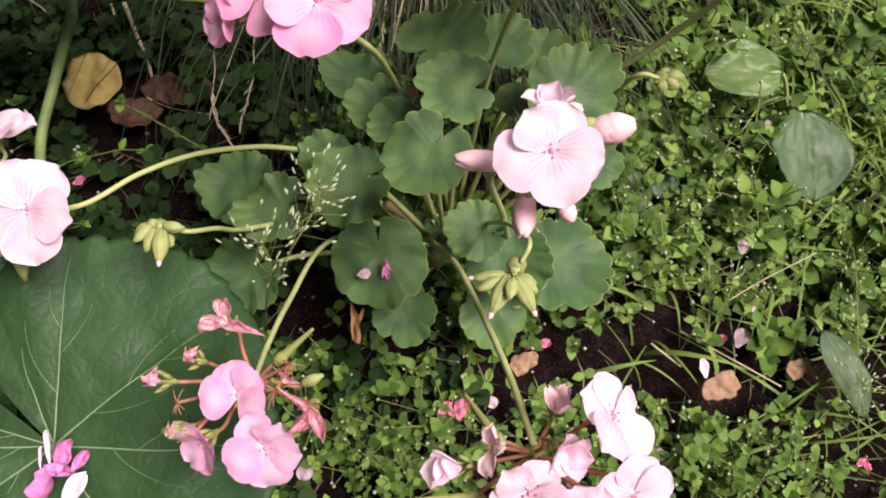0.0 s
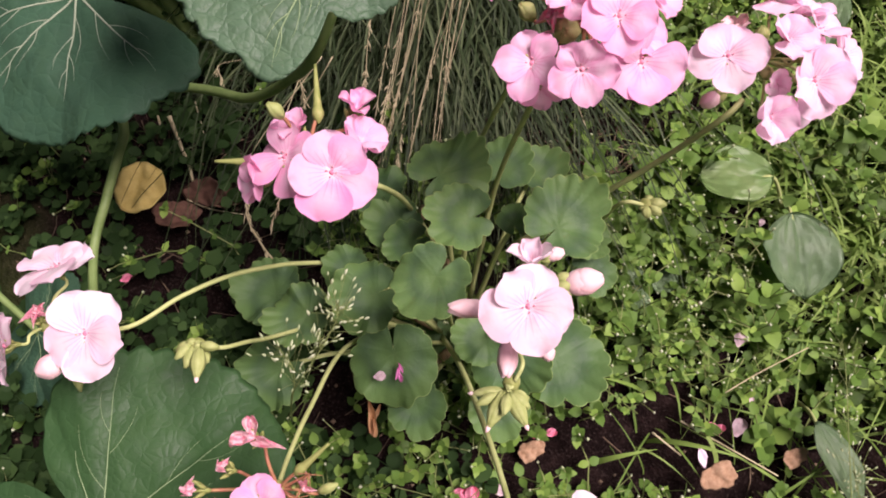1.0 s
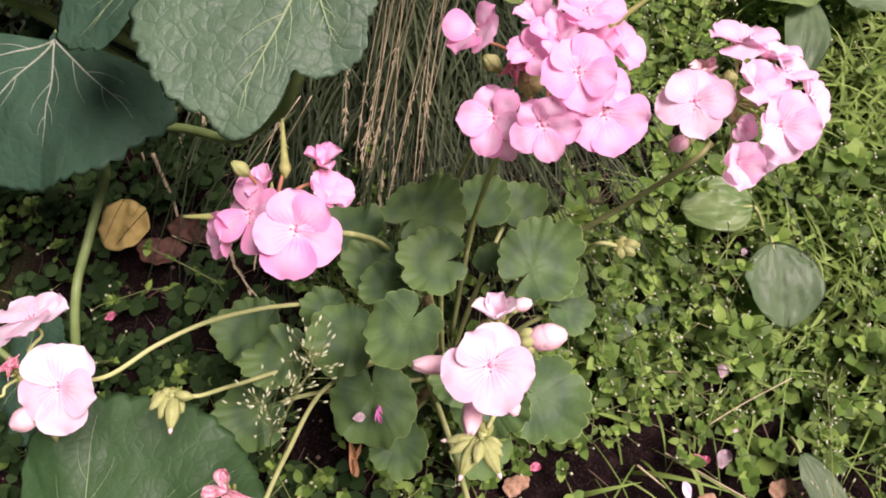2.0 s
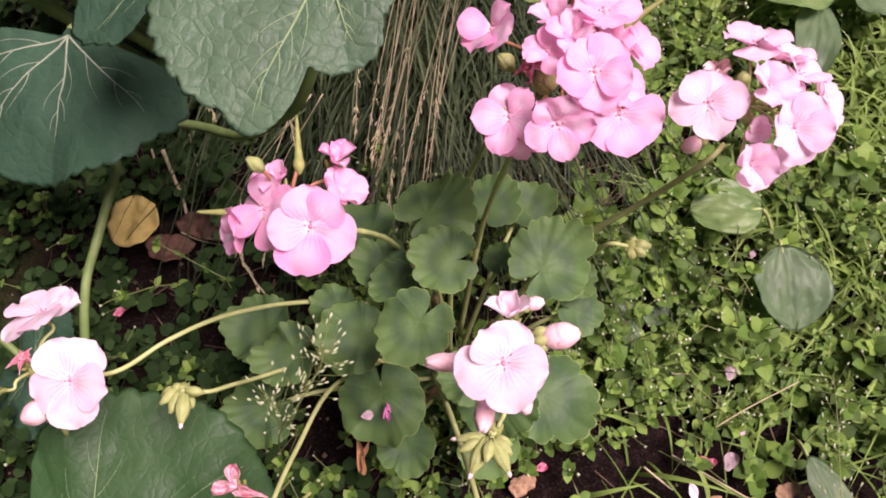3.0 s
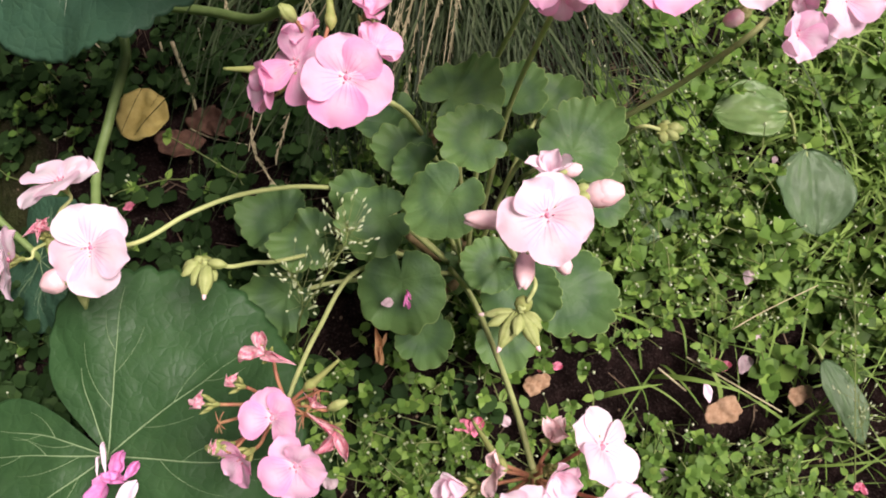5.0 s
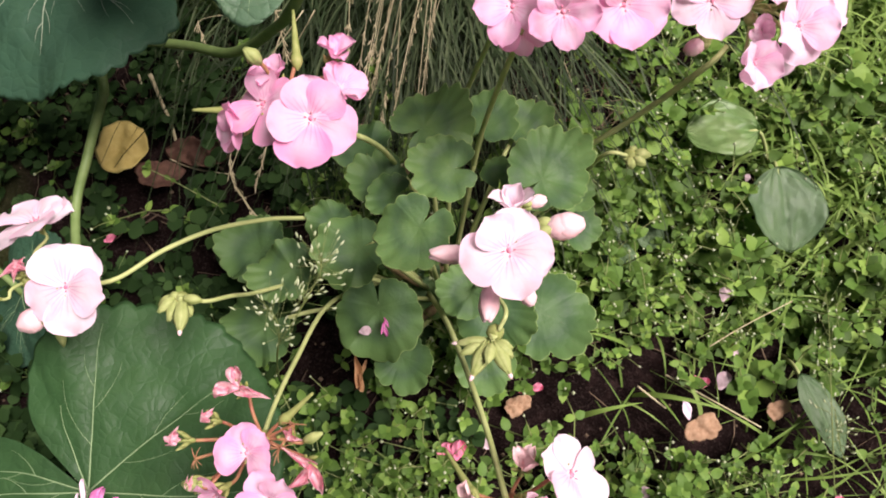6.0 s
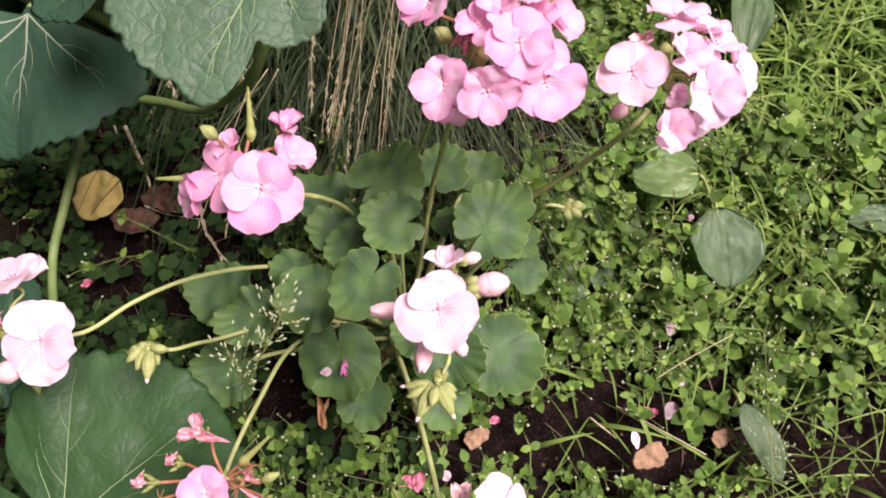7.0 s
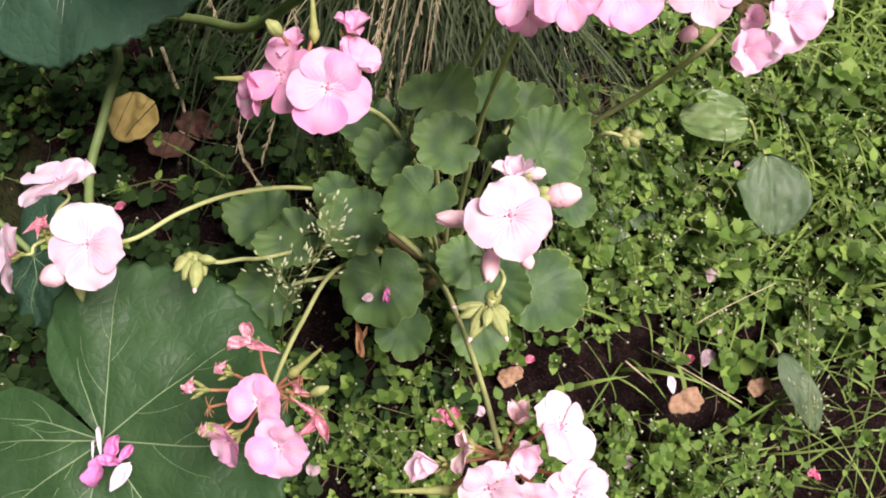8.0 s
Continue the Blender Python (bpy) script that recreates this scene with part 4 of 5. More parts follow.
# ---- dry grass, flowering grass, plantains, fallen bits ----
def dry_stalk(points, heads):
    """A straw-dry stalk that ends in a hanging panicle of husks."""
    rng = random.Random(int(1e4 * abs(points[-1][0]) + 10 * heads + 1e4 * points[-1][1]))
    line = spline(points, 10)
    stalk_ = thing("dry_grass_stalk", "straw-dry grass stalk with a drooping seed head", "grass stalk", points[0], "dry grass stalks")
    part("stem", tube(points, 0.0005, 0.0004, 5, 8), STRAW, stalk_)
    if heads:
        bm = bmesh.new()
        last = len(line) - 1
        for k in range(heads * 2):
            f = rng.uniform(0.60, 1.0) if k > 3 else 1.0
            i = min(int(f * last), last - 1)
            p, d = line[i].lerp(line[i + 1], rng.random()), (line[i + 1] - line[i]).normalized()
            w = Vector((rng.gauss(0, 1), rng.gauss(0, 1), rng.gauss(0, 0.6))).normalized()
            q = p + 0.0024 * w * rng.uniform(0.3, 1.3) + 0.003 * d
            blob(bm, q, d + 0.45 * w, rng.uniform(0.004, 0.009), rng.uniform(0.0003, 0.0007), 0, 4, 5)
            if k % 3 == 0:
                tube([p - 0.004 * d, q], 0.0003, 0.0003, 3, 1, bm)
        tagged(part("seed_head", bm, STRAW, stalk_), kind="stuff")


def twig(points, r):
    ob = tube(points, r, 0.7 * r, 6, 5)
    tagged(place(new("dry_twig", as_mesh("dry_twig", ob, STRAW)), Matrix.Identity(4)), "thin dry plant stem lying over the soil", "twig", "dry twigs")


def meadow_panicle(points, count, seed):
    """A green flowering grass: a thin stem and side branches with tiny pale spikelets."""
    rng = random.Random(seed)
    line = spline(points, 8)
    ob = thing("meadow_grass", "flowering meadow grass with tiny pale green spikelets", "grass", points[0], "flowering grasses")
    part("stem", tube(points, 0.0006, 0.0003, 4, 8), WEED_STEM, ob)
    bm = bmesh.new()
    for k in range(count):
        i = int(rng.uniform(0.45, 0.98) * (len(line) - 1))
        p, d = line[i], (line[min(i + 1, len(line) - 1)] - line[i - 1]).normalized()
        w = Vector((rng.gauss(0, 1), rng.gauss(0, 1), rng.gauss(0, 0.5))).normalized()
        q = p + (0.35 * d + w) * rng.uniform(0.004, 0.022)
        tube([p, q], 0.00016, 0.00014, 3, 2, bm, mat=1)
        blob(bm, q, 0.6 * d + 0.6 * w + Vector((0.3, 0, 0)), rng.uniform(0.0030, 0.0050), rng.uniform(0.0006, 0.0010), 0, 4, 5)
    tagged(part("spikelets", bm, [WEED_BUD, WEED_STEM], ob), kind="stuff")


def plantain_blade(base, tip, half, lean):
    """An oval blade with sunken lengthwise nerves."""
    base, tip = Vector(base), Vector(tip)
    ahead = tip - base
    up = Vector((lean, 0, 1)).normalized()
    side = ahead.cross(up).normalized()
    up = side.cross(ahead).normalized()
    bm = bmesh.new()
    rows, cols, grid = 21, 33, []
    for k in range(rows):
        f = k / (rows - 1)
        w = half * (math.sin(0.5 * math.pi * min(f / 0.42, 1)) ** 0.6 * (1 - max((f - 0.42) / 0.585, 0) ** 2.6) ** 0.75 + 0.05 * (1 - f))
        row = []
        for j in range(cols):
            s = 2 * j / (cols - 1) - 1
            ruffle = 0.10 * half * math.sin(7 * f + 3 * s) * abs(s)
            z = half * (0.12 * abs(s) ** 1.5 - 0.005 * math.cos(17 * s) * math.sin(math.pi * f) + 0.05 * noise.noise((6 * s, 9 * f, tip.x * 31)) + 0.025 * noise.noise((17 * s, 21 * f, tip.y * 31)) - 0.05 * math.exp(-(s / 0.08) ** 2)) + ruffle + 0.07 * ahead.length * math.sin(math.pi * f) + 0.08 * half * noise.noise((3 * s, 5 * f, tip.x * 9))
            wob = 1 + 0.05 * noise.noise((4 * f, s, tip.y * 7))
            row.append(bm.verts.new(base + ahead * f + side * w * s * wob + up * z))
        grid.append(row)
    for a, b in zip(grid, grid[1:]):
        for j in range(cols - 1):
            bm.faces.new((a[j], a[j + 1], b[j + 1], b[j]))
    bmesh.ops.solidify(bm, geom=bm.faces[:], thickness=0.0006)
    return bm


def plantain(root, label, leaves):
    ob = thing("plantain", label, "weed", root)
    for base, tip, half, lean in leaves:
        leaf = part("leaf", plantain_blade(base, tip, half, lean), YOUNG_PLANTAIN_SHEEN if lean > 0.25 else PLANTAIN, ob)
        r, b, t = Vector(root), Vector(base), Vector(tip)
        part("leaf_stalk", tube([r - Vector((0, 0, 0.02)), r.lerp(b, 0.5) - Vector((0, 0, 0.006)), b - Vector((0, 0, 0.002)), b.lerp(t, 0.2) - Vector((0, 0, 0.003))], 0.0022, 0.0014, 6, 4), STALK, leaf)


def dead_blade(seed, mat, slim=0.36, ragged=1.0):
    rng = random.Random(seed)
    p = rng.uniform(0, 6)
    return as_mesh("dead_leaf", leaf_grid(lambda a: (0.98 - slim + slim * math.cos(a) ** 2) * (1 + ragged * (0.10 * math.sin(3 * a + p) + 0.05 * math.sin(7 * a + 2 * p) + 0.03 * math.sin(13 * a))), lambda x, y: 0.16 * (x * x + 0.4 * y * y) + 0.26 * noise.noise((2.2 * x + seed, 2.2 * y, 0)) + 0.05 * noise.noise((8 * x, 8 * y, seed)), 7, 44, 0.01), mat)


YELLOW_BLADE, BROWN_BLADE, TAN_BLADE = dead_blade(1, YELLOW_LEAF, 0.10, 0.3), dead_blade(2, BROWN_LEAF), dead_blade(3, TAN_LEAF)
PALE_PETAL = as_mesh("fallen_petal", petal_mesh(31, 0.8, 0.10), FALLEN)
WHITE_PETAL = as_mesh("fallen_petal", petal_mesh(34, 0.50, 0.06), WHITE)
RED_PETAL = as_mesh("fallen_petal", petal_mesh(32, 0.7, 0.22), DEEP_PINK)
PURPLE_PETAL = as_mesh("fallen_petal", petal_mesh(33, 0.66, 0.24, 0.1, 0.4), PURPLE)
WHITE_SHRED = as_mesh("fallen_petal", petal_mesh(36, 0.22, 0.08), WHITE)
SHRIVELLED = as_mesh("dead_leaf", petal_mesh(37, 0.30, 0.16, 0.12, 0.8), ORANGE_LEAF)
PURPLE_SHRED = as_mesh("fallen_petal", petal_mesh(35, 0.26, 0.24), PURPLE)


def fallen(name, label, category, mesh, x, y, z, radius, turn, a, b):
    m = frame_of((x, y, z), facing(a, b), (math.sin(radians(turn)), math.cos(radians(turn)), 0), radius)
    if mesh in (PALE_PETAL, WHITE_PETAL, WHITE_SHRED, RED_PETAL, PURPLE_PETAL, PURPLE_SHRED):
        m = m @ Matrix.Translation((0, -0.5, 0))
    tagged(place(new(name, mesh), m), label, category, "fallen petals" if mesh.name.startswith("fallen") else "dead leaves")


# Blades: where the stalk joins, where they face, where the tip points, their radius, lobes and nerves.
mallow_leaf(mallow, (-0.2102, 0.0400, 0.232), facing(-0.02, 0.22), 138, 0.1270, 5,
            [(-178, 0.48, 8), (-166, 0.68, 18), (-152, 0.86, 24), (-131, 0.95, 36), (-101, 1.0, 44), (-70, 1.0, 42), (-36, 1.01, 42), (0, 1.02, 44), (40, 1.0, 44), (80, 0.95, 44), (115, 0.86, 36), (144, 0.72, 24)],
            [(-140, 0.90), (-166, 0.55), (-91, 0.92), (-46, 0.92), (3, 0.92), (46, 0.92), (92, 0.92), (130, 0.92), (148, 0.85)], 0.7, "broad unseen dark green blade added for its shade with pale nerves", MALLOW, 0.0048, 3)
mallow_leaf(mallow, (-0.2740, 0.4232, 0.285), facing(-0.1, 0.1), 180, 0.1200, 12,
            [(-52, 1.0, 21), (-30, 0.96, 34), (0, 0.95, 36), (30, 0.98, 36), (58, 0.98, 34), (82, 0.95, 20)],
            [(5, 0.72), (48, 0.9), (77, 0.9), (-44, 0.80)], 1.0, "green blade tinted bluish for the shade, with rough pale nerves", BLUISH_SHADE, 0.0085, 4, ROUGH_VEIN)
mallow_leaf(mallow, (-0.0400, 0.3485, 0.435), facing(0.10, 0.05), 205, 0.1020, 21,
            [(-4, 1.0, 17), (14, 0.97, 26), (34, 0.96, 38), (60, 0.84, 36), (92, 0.62, 38), (128, 0.5, 40), (-28, 0.60, 24), (-46, 0.58, 30), (-76, 0.42, 40), (-112, 0.38, 44)],
            [(0, 0.93), (60, 0.85), (-40, 0.85), (-92, 0.8), (110, 0.8)], 0.6, "glossy puckered grey-green blade", PUCKERED, 0.0120, 7)
mallow_leaf(mallow, (-0.1306, 0.3945, 0.405), facing(-0.25, 0.05), 238, 0.0960, 61,
            [(-12, 0.84, 18), (4, 1.0, 22), (24, 0.90, 28), (60, 0.60, 40)], [(0, 0.9), (38, 0.85)], 0.5, "green side blade tinted bluish for the shade", BLUISH_SHADE, 0.0070, 4)
mallow_leaf(mallow, (0.0271, 0.3297, 0.462), facing(-0.1, 0.25), 123, 0.0523, 33,
            [(-4, 1.0, 10), (5, 0.98, 10), (180, 0.10, 90)], [(0, 0.9)], 0.8, "pale blade seen along its curled rim", PALE_MALLOW, 0.0120, 5)
mallow_leaf(mallow, (-0.3754, 0.2167, 0.075), facing(-0.6, 0.1), 120, 0.0700, 41,
            [(-120, 0.85, 50), (-75, 0.95, 44), (-36, 1.0, 40), (0, 1.0, 40), (36, 1.0, 40), (75, 0.95, 44), (120, 0.85, 50)], [(0, 0.9), (52, 0.9), (-52, 0.9), (105, 0.85), (-105, 0.85)], 0.8, "shaded dark blade", BLUISH_SHADE)
# Three blades out of view, added to shade the far left corner.
for x, y, z, radius, seed, heading, a in ((-0.2854, 0.5839, 0.36, 0.1057, 71, -37, -0.1), (-0.2404, 0.5809, 0.36, 0.1071, 73, -6, 0.0), (-0.1804, 0.5576, 0.38, 0.1014, 75, 19, 0.1)):
    mallow_leaf(mallow, (x, y, z), facing(a, 0.2), heading, radius, seed,
                [(-130, 0.88, 44), (-88, 1.0, 40), (-44, 1.0, 38), (0, 1.02, 38), (44, 1.0, 38), (88, 1.0, 40), (130, 0.88, 44)], [(0, 0.92), (45, 0.92), (-45, 0.92), (92, 0.92), (-92, 0.92)], 1.0, "unseen dark green blade added for its shade", MALLOW)
# Leaf stalks.
mallow_stalk([(-0.2656, 0.5367, 0.03), (-0.2833, 0.4103, 0.16), (-0.282, 0.3677, 0.165), (-0.2891, 0.3117, 0.16), (-0.2959, 0.2599, 0.15), (-0.2622, 0.1548, 0.17), (-0.2107, 0.0524, 0.225)], 0.0046, 0.0036)
mallow_stalk([(-0.2656, 0.5367, 0.03), (-0.328, 0.4631, 0.12), (-0.2124, 0.4128, 0.17), (-0.1617, 0.3842, 0.2), (-0.1161, 0.3673, 0.25), (-0.0735, 0.3414, 0.33), (-0.0345, 0.4052, 0.4), (-0.0400, 0.3500, 0.432)], 0.0046, 0.0036)
mallow_stalk([(-0.2656, 0.5367, 0.03), (-0.3033, 0.5592, 0.12), (-0.2974, 0.5001, 0.22), (-0.2757, 0.4324, 0.282)], 0.0038, 0.0026)
mallow_stalk([(-0.2656, 0.5367, 0.03), (-0.2277, 0.5359, 0.2), (-0.165, 0.4809, 0.34), (-0.1306, 0.3945, 0.402)], 0.0045, 0.0030)
mallow_stalk([(-0.2656, 0.5367, 0.03), (-0.1234, 0.5551, 0.3), (0.02, 0.4118, 0.42), (0.0263, 0.3329, 0.46)], 0.005, 0.0035)
mallow_stalk([(-0.2656, 0.5367, 0.03), (-0.4822, 0.4537, 0.1), (-0.4244, 0.2795, 0.12), (-0.3754, 0.2167, 0.072)], 0.004, 0.003)
mallow_stalk([(-0.2656, 0.5367, 0.03), (-0.3311, 0.5603, 0.07), (-0.3843, 0.56, 0.15), (-0.4202, 0.5508, 0.22)], 0.0075, 0.006)
mallow_stalk([(-0.2656, 0.5367, 0.03), (-0.3015, 0.5596, 0.08), (-0.3211, 0.5507, 0.15), (-0.3042, 0.5322, 0.25), (-0.2879, 0.5205, 0.33), (-0.2854, 0.5839, 0.36)], 0.0085, 0.006)
mallow_stalk([(-0.2656, 0.5367, 0.03), (-0.2889, 0.5592, 0.08), (-0.2886, 0.5554, 0.16), (-0.266, 0.5306, 0.25), (-0.2428, 0.5182, 0.33), (-0.2404, 0.5809, 0.36)], 0.0085, 0.006)
mallow_stalk([(-0.2656, 0.5367, 0.03), (-0.2627, 0.551, 0.08), (-0.2339, 0.544, 0.18), (-0.2041, 0.5128, 0.28), (-0.1833, 0.4999, 0.35), (-0.1804, 0.5576, 0.38)], 0.009, 0.006)
mallow_stalk([(-0.2656, 0.5367, 0.03), (-0.309, 0.5673, 0.08), (-0.3487, 0.5631, 0.14), (-0.3467, 0.5478, 0.22), (-0.3225, 0.5171, 0.3), (-0.299, 0.5287, 0.36)], 0.008, 0.006)
mallow_stalk([(-0.2656, 0.5367, 0.03), (-0.2774, 0.5662, 0.08), (-0.2699, 0.5535, 0.17), (-0.2509, 0.5299, 0.25), (-0.2163, 0.5065, 0.34), (-0.2076, 0.5691, 0.37)], 0.0085, 0.006)
mallow_stalk([(-0.2656, 0.5367, 0.03), (-0.326, 0.5307, 0.07), (-0.3663, 0.5052, 0.14), (-0.4171, 0.4897, 0.2)], 0.0042, 0.0035)
mallow_stalk([(-0.2656, 0.5367, 0.03), (-0.227, 0.5142, 0.08), (-0.2006, 0.4784, 0.18), (-0.1407, 0.4745, 0.33)], 0.0055, 0.0045)
# Dry flowering stalks that hang out of the clump.
dry_stalk([(0.0255, 0.4575, 0.34), (-0.0016, 0.459, 0.28), (-0.0319, 0.4399, 0.185), (-0.0563, 0.3901, 0.12), (-0.0736, 0.3269, 0.08)], 26)
dry_stalk([(0.0128, 0.4675, 0.33), (-0.0148, 0.4648, 0.26), (-0.0384, 0.4321, 0.17), (-0.0663, 0.3706, 0.1), (-0.0695, 0.3363, 0.085)], 22)
dry_stalk([(0.021, 0.4567, 0.33), (-0.0024, 0.4563, 0.27), (-0.0281, 0.4313, 0.18), (-0.0435, 0.4018, 0.12), (-0.0492, 0.3579, 0.095)], 26)
dry_stalk([(0.0016, 0.4721, 0.32), (-0.0231, 0.4731, 0.25), (-0.0437, 0.4381, 0.17), (-0.056, 0.4145, 0.13), (-0.0642, 0.3824, 0.1)], 20)
dry_stalk([(0.045, 0.4557, 0.33), (0.0164, 0.4548, 0.25), (-0.0108, 0.4431, 0.17), (-0.0339, 0.3999, 0.1)], 16)
dry_stalk([(-0.0114, 0.4913, 0.3), (-0.0303, 0.4791, 0.25), (-0.0528, 0.4437, 0.18), (-0.0702, 0.4023, 0.12)], 12)
dry_stalk([(-0.0203, 0.4973, 0.3), (-0.0487, 0.4741, 0.25), (-0.0659, 0.4483, 0.2), (-0.0744, 0.4155, 0.15)], 16)
dry_stalk([(-0.0727, 0.4609, 0.33), (-0.1102, 0.4331, 0.27), (-0.1195, 0.4116, 0.24), (-0.1167, 0.3921, 0.22), (-0.1156, 0.3779, 0.2)], 16)
dry_stalk([(0.0576, 0.4882, 0.3), (0.0297, 0.4792, 0.24), (0.0004, 0.4435, 0.15), (-0.02, 0.4171, 0.09)], 8)
dry_stalk([(-0.074, 0.5754, 0.22), (-0.1402, 0.3997, 0.16), (-0.1684, 0.363, 0.12), (-0.1862, 0.3261, 0.1)], 0)
dry_stalk([(-0.1046, 0.4241, 0.2), (-0.176, 0.3766, 0.13), (-0.1847, 0.3536, 0.11), (-0.1852, 0.3189, 0.1), (-0.1648, 0.2871, 0.09)], 20)
dry_stalk([(-0.0952, 0.4239, 0.2), (-0.1494, 0.394, 0.12), (-0.155, 0.353, 0.1), (-0.1687, 0.3197, 0.08)], 12)
dry_stalk([(-0.1233, 0.4244, 0.2), (-0.2088, 0.4547, 0.15), (-0.2116, 0.441, 0.14)], 8)
straws = random.Random(17)
for k in range(9):
    x0, y0 = straws.uniform(-0.02, 0.07), straws.uniform(0.455, 0.50)
    lean = straws.uniform(-0.075, -0.035)
    low = straws.uniform(0.09, 0.15)
    dry_stalk([(x0, y0, straws.uniform(0.31, 0.36)), (x0 + 0.32 * lean, y0 + 0.004, 0.26), (x0 + 0.68 * lean, y0 - 0.028, 0.18), (x0 + lean, y0 - straws.uniform(0.06, 0.12), low)], straws.choice((0, 0, 8)))
# Dry twigs on the soil.
twig([(-0.2968, 0.4422, 0.08), (-0.2946, 0.4257, 0.06), (-0.2907, 0.4137, 0.045)], 0.0012)
twig([(-0.2752, 0.4291, 0.1), (-0.2725, 0.4131, 0.07), (-0.2678, 0.3995, 0.055), (-0.2652, 0.3859, 0.045)], 0.0022)
twig([(-0.2662, 0.3627, 0.05), (-0.2431, 0.3545, 0.045), (-0.2085, 0.3482, 0.045)], 0.0008)
twig([(-0.3848, 0.4461, 0.1), (-0.365, 0.446, 0.06), (-0.3444, 0.4053, 0.04)], 0.0008)
twig([(-0.2691, 0.4715, 0.06), (-0.2553, 0.4248, 0.05), (-0.2593, 0.4046, 0.04)], 0.0008)
twig([(0.1158, 0.4585, 0.1), (0.1471, 0.4021, 0.05)], 0.0006)
twig([(0.208, 0.1494, 0.03), (0.2505, 0.1245, 0.03), (0.2872, 0.1027, 0.03)], 0.0009)
twig([(0.1821, 0.139, 0.03), (0.2055, 0.1192, 0.03)], 0.001)
twig([(0.2442, 0.171, 0.05), (0.2738, 0.1878, 0.055), (0.3187, 0.2098, 0.06)], 0.0006)
twig([(0.2141, 0.2234, 0.03), (0.2605, 0.2219, 0.03), (0.2812, 0.2236, 0.03)], 0.0008)
# Flowering meadow grass.
meadow_panicle([(-0.1273, 0.1343, 0.1), (-0.1046, 0.1381, 0.2), (-0.0816, 0.1474, 0.25), (-0.0631, 0.1714, 0.27), (-0.0632, 0.1858, 0.27)], 70, 3)
meadow_panicle([(-0.1306, 0.1342, 0.1), (-0.1041, 0.132, 0.2), (-0.0924, 0.1436, 0.25), (-0.1001, 0.1558, 0.26)], 36, 4)
meadow_panicle([(0.3459, 0.0447, 0.02), (0.335, 0.0974, 0.06), (0.337, 0.1795, 0.08), (0.339, 0.2092, 0.08)], 26, 5)
meadow_panicle([(0.2889, 0.2155, 0.02), (0.2738, 0.2465, 0.06), (0.2675, 0.2714, 0.08)], 20, 6)
meadow_panicle([(0.3607, 0.0636, 0.02), (0.3438, 0.0893, 0.05), (0.3397, 0.1162, 0.06)], 40, 7)
meadow_panicle([(0.2676, 0.162, 0.02), (0.2507, 0.1864, 0.05), (0.2068, 0.2251, 0.06)], 16, 8)
# Plantains.
plantain((0.3261, 0.3611, 0.05), "broad-leaved plantain with two wide leaves", [((0.3123, 0.3294, 0.085), (0.3201, 0.2534, 0.065), 0.0353, 0.15), ((0.2991, 0.3638, 0.09), (0.2327, 0.3652, 0.085), 0.028, 0.3)])
plantain((0.3289, 0.175, 0.01), "narrow plantain leaf lying over bare soil", [((0.3233, 0.1484, 0.04), (0.352, 0.077, 0.03), 0.0156, 0.2)])
plantain((0.4501, 0.7046, 0.04), "large pale plantain leaves at the bed's far side", [((0.4081, 0.615, 0.09), (0.3178, 0.6101, 0.1), 0.0329, 0.3), ((0.4252, 0.6143, 0.09), (0.4755, 0.5832, 0.09), 0.0289, 0.2), ((0.3936, 0.6091, 0.08), (0.369, 0.5107, 0.07), 0.023, 0.1)])
plantain((0.5426, 0.3274, 0.03), "plantain leaf among the lawn grass", [((0.52, 0.3269, 0.04), (0.4572, 0.3317, 0.04), 0.0162, 0.2)])
plantain((0.1821, 0.2909, 0.03), "broad weed leaves at the bed's edge", [((0.1838, 0.2822, 0.045), (0.1522, 0.2794, 0.045), 0.0159, 0.1), ((0.1891, 0.2822, 0.045), (0.2145, 0.2738, 0.045), 0.0147, 0.1), ((0.1717, 0.2719, 0.05), (0.1657, 0.2433, 0.045), 0.0167, 0.1)])
# Fallen leaves and petals.
fallen("dead_leaf", "yellowed round leaf lying on dark soil", "leaf", YELLOW_BLADE, -0.3001, 0.3601, 0.082, 0.0272, 200, 0.1, 0.2)
fallen("dead_leaf", "withered brown leaf curled on the soil", "leaf", BROWN_BLADE, -0.2705, 0.3408, 0.061, 0.0229, 260, 0.4, 0.4)
fallen("dead_leaf", "withered dark brown leaf on the soil", "leaf", BROWN_BLADE, -0.2226, 0.3643, 0.056, 0.0266, 300, -0.4, 0.6)
fallen("dead_leaf", "withered brown leaf under the grass", "leaf", BROWN_BLADE, -0.2486, 0.3701, 0.051, 0.0224, 100, -0.2, 0.2)
fallen("dead_leaf", "dry tan leaf lying on the chickweed", "leaf", TAN_BLADE, 0.2320, 0.1003, 0.046, 0.0170, 250, 0.1, 0.1)
fallen("dead_leaf", "dry tan leaf on the soil", "leaf", TAN_BLADE, 0.3077, 0.1194, 0.02, 0.0121, 60, 0.1, 0.1)
fallen("dead_leaf", "dry brownish pink leaf on the soil", "leaf", TAN_BLADE, 0.073, 0.1211, 0.036, 0.013, 60, 0.1, 0.1)
fallen("dead_leaf", "shrivelled orange-brown leaf under the geranium", "leaf", SHRIVELLED, -0.0595, 0.1491, 0.135, 0.0300, 172, 0.3, 0.3)
fallen("dead_leaf", "shrivelled orange-brown leaf under the geranium", "leaf", SHRIVELLED, -0.0503, 0.1439, 0.132, 0.0260, 192, -0.3, 0.3)
fallen("dead_leaf", "orange-brown withered leaf in the geranium's middle", "leaf", TAN_BLADE, -0.0148, 0.2792, 0.2, 0.0068, 200, -0.3, 0.2)
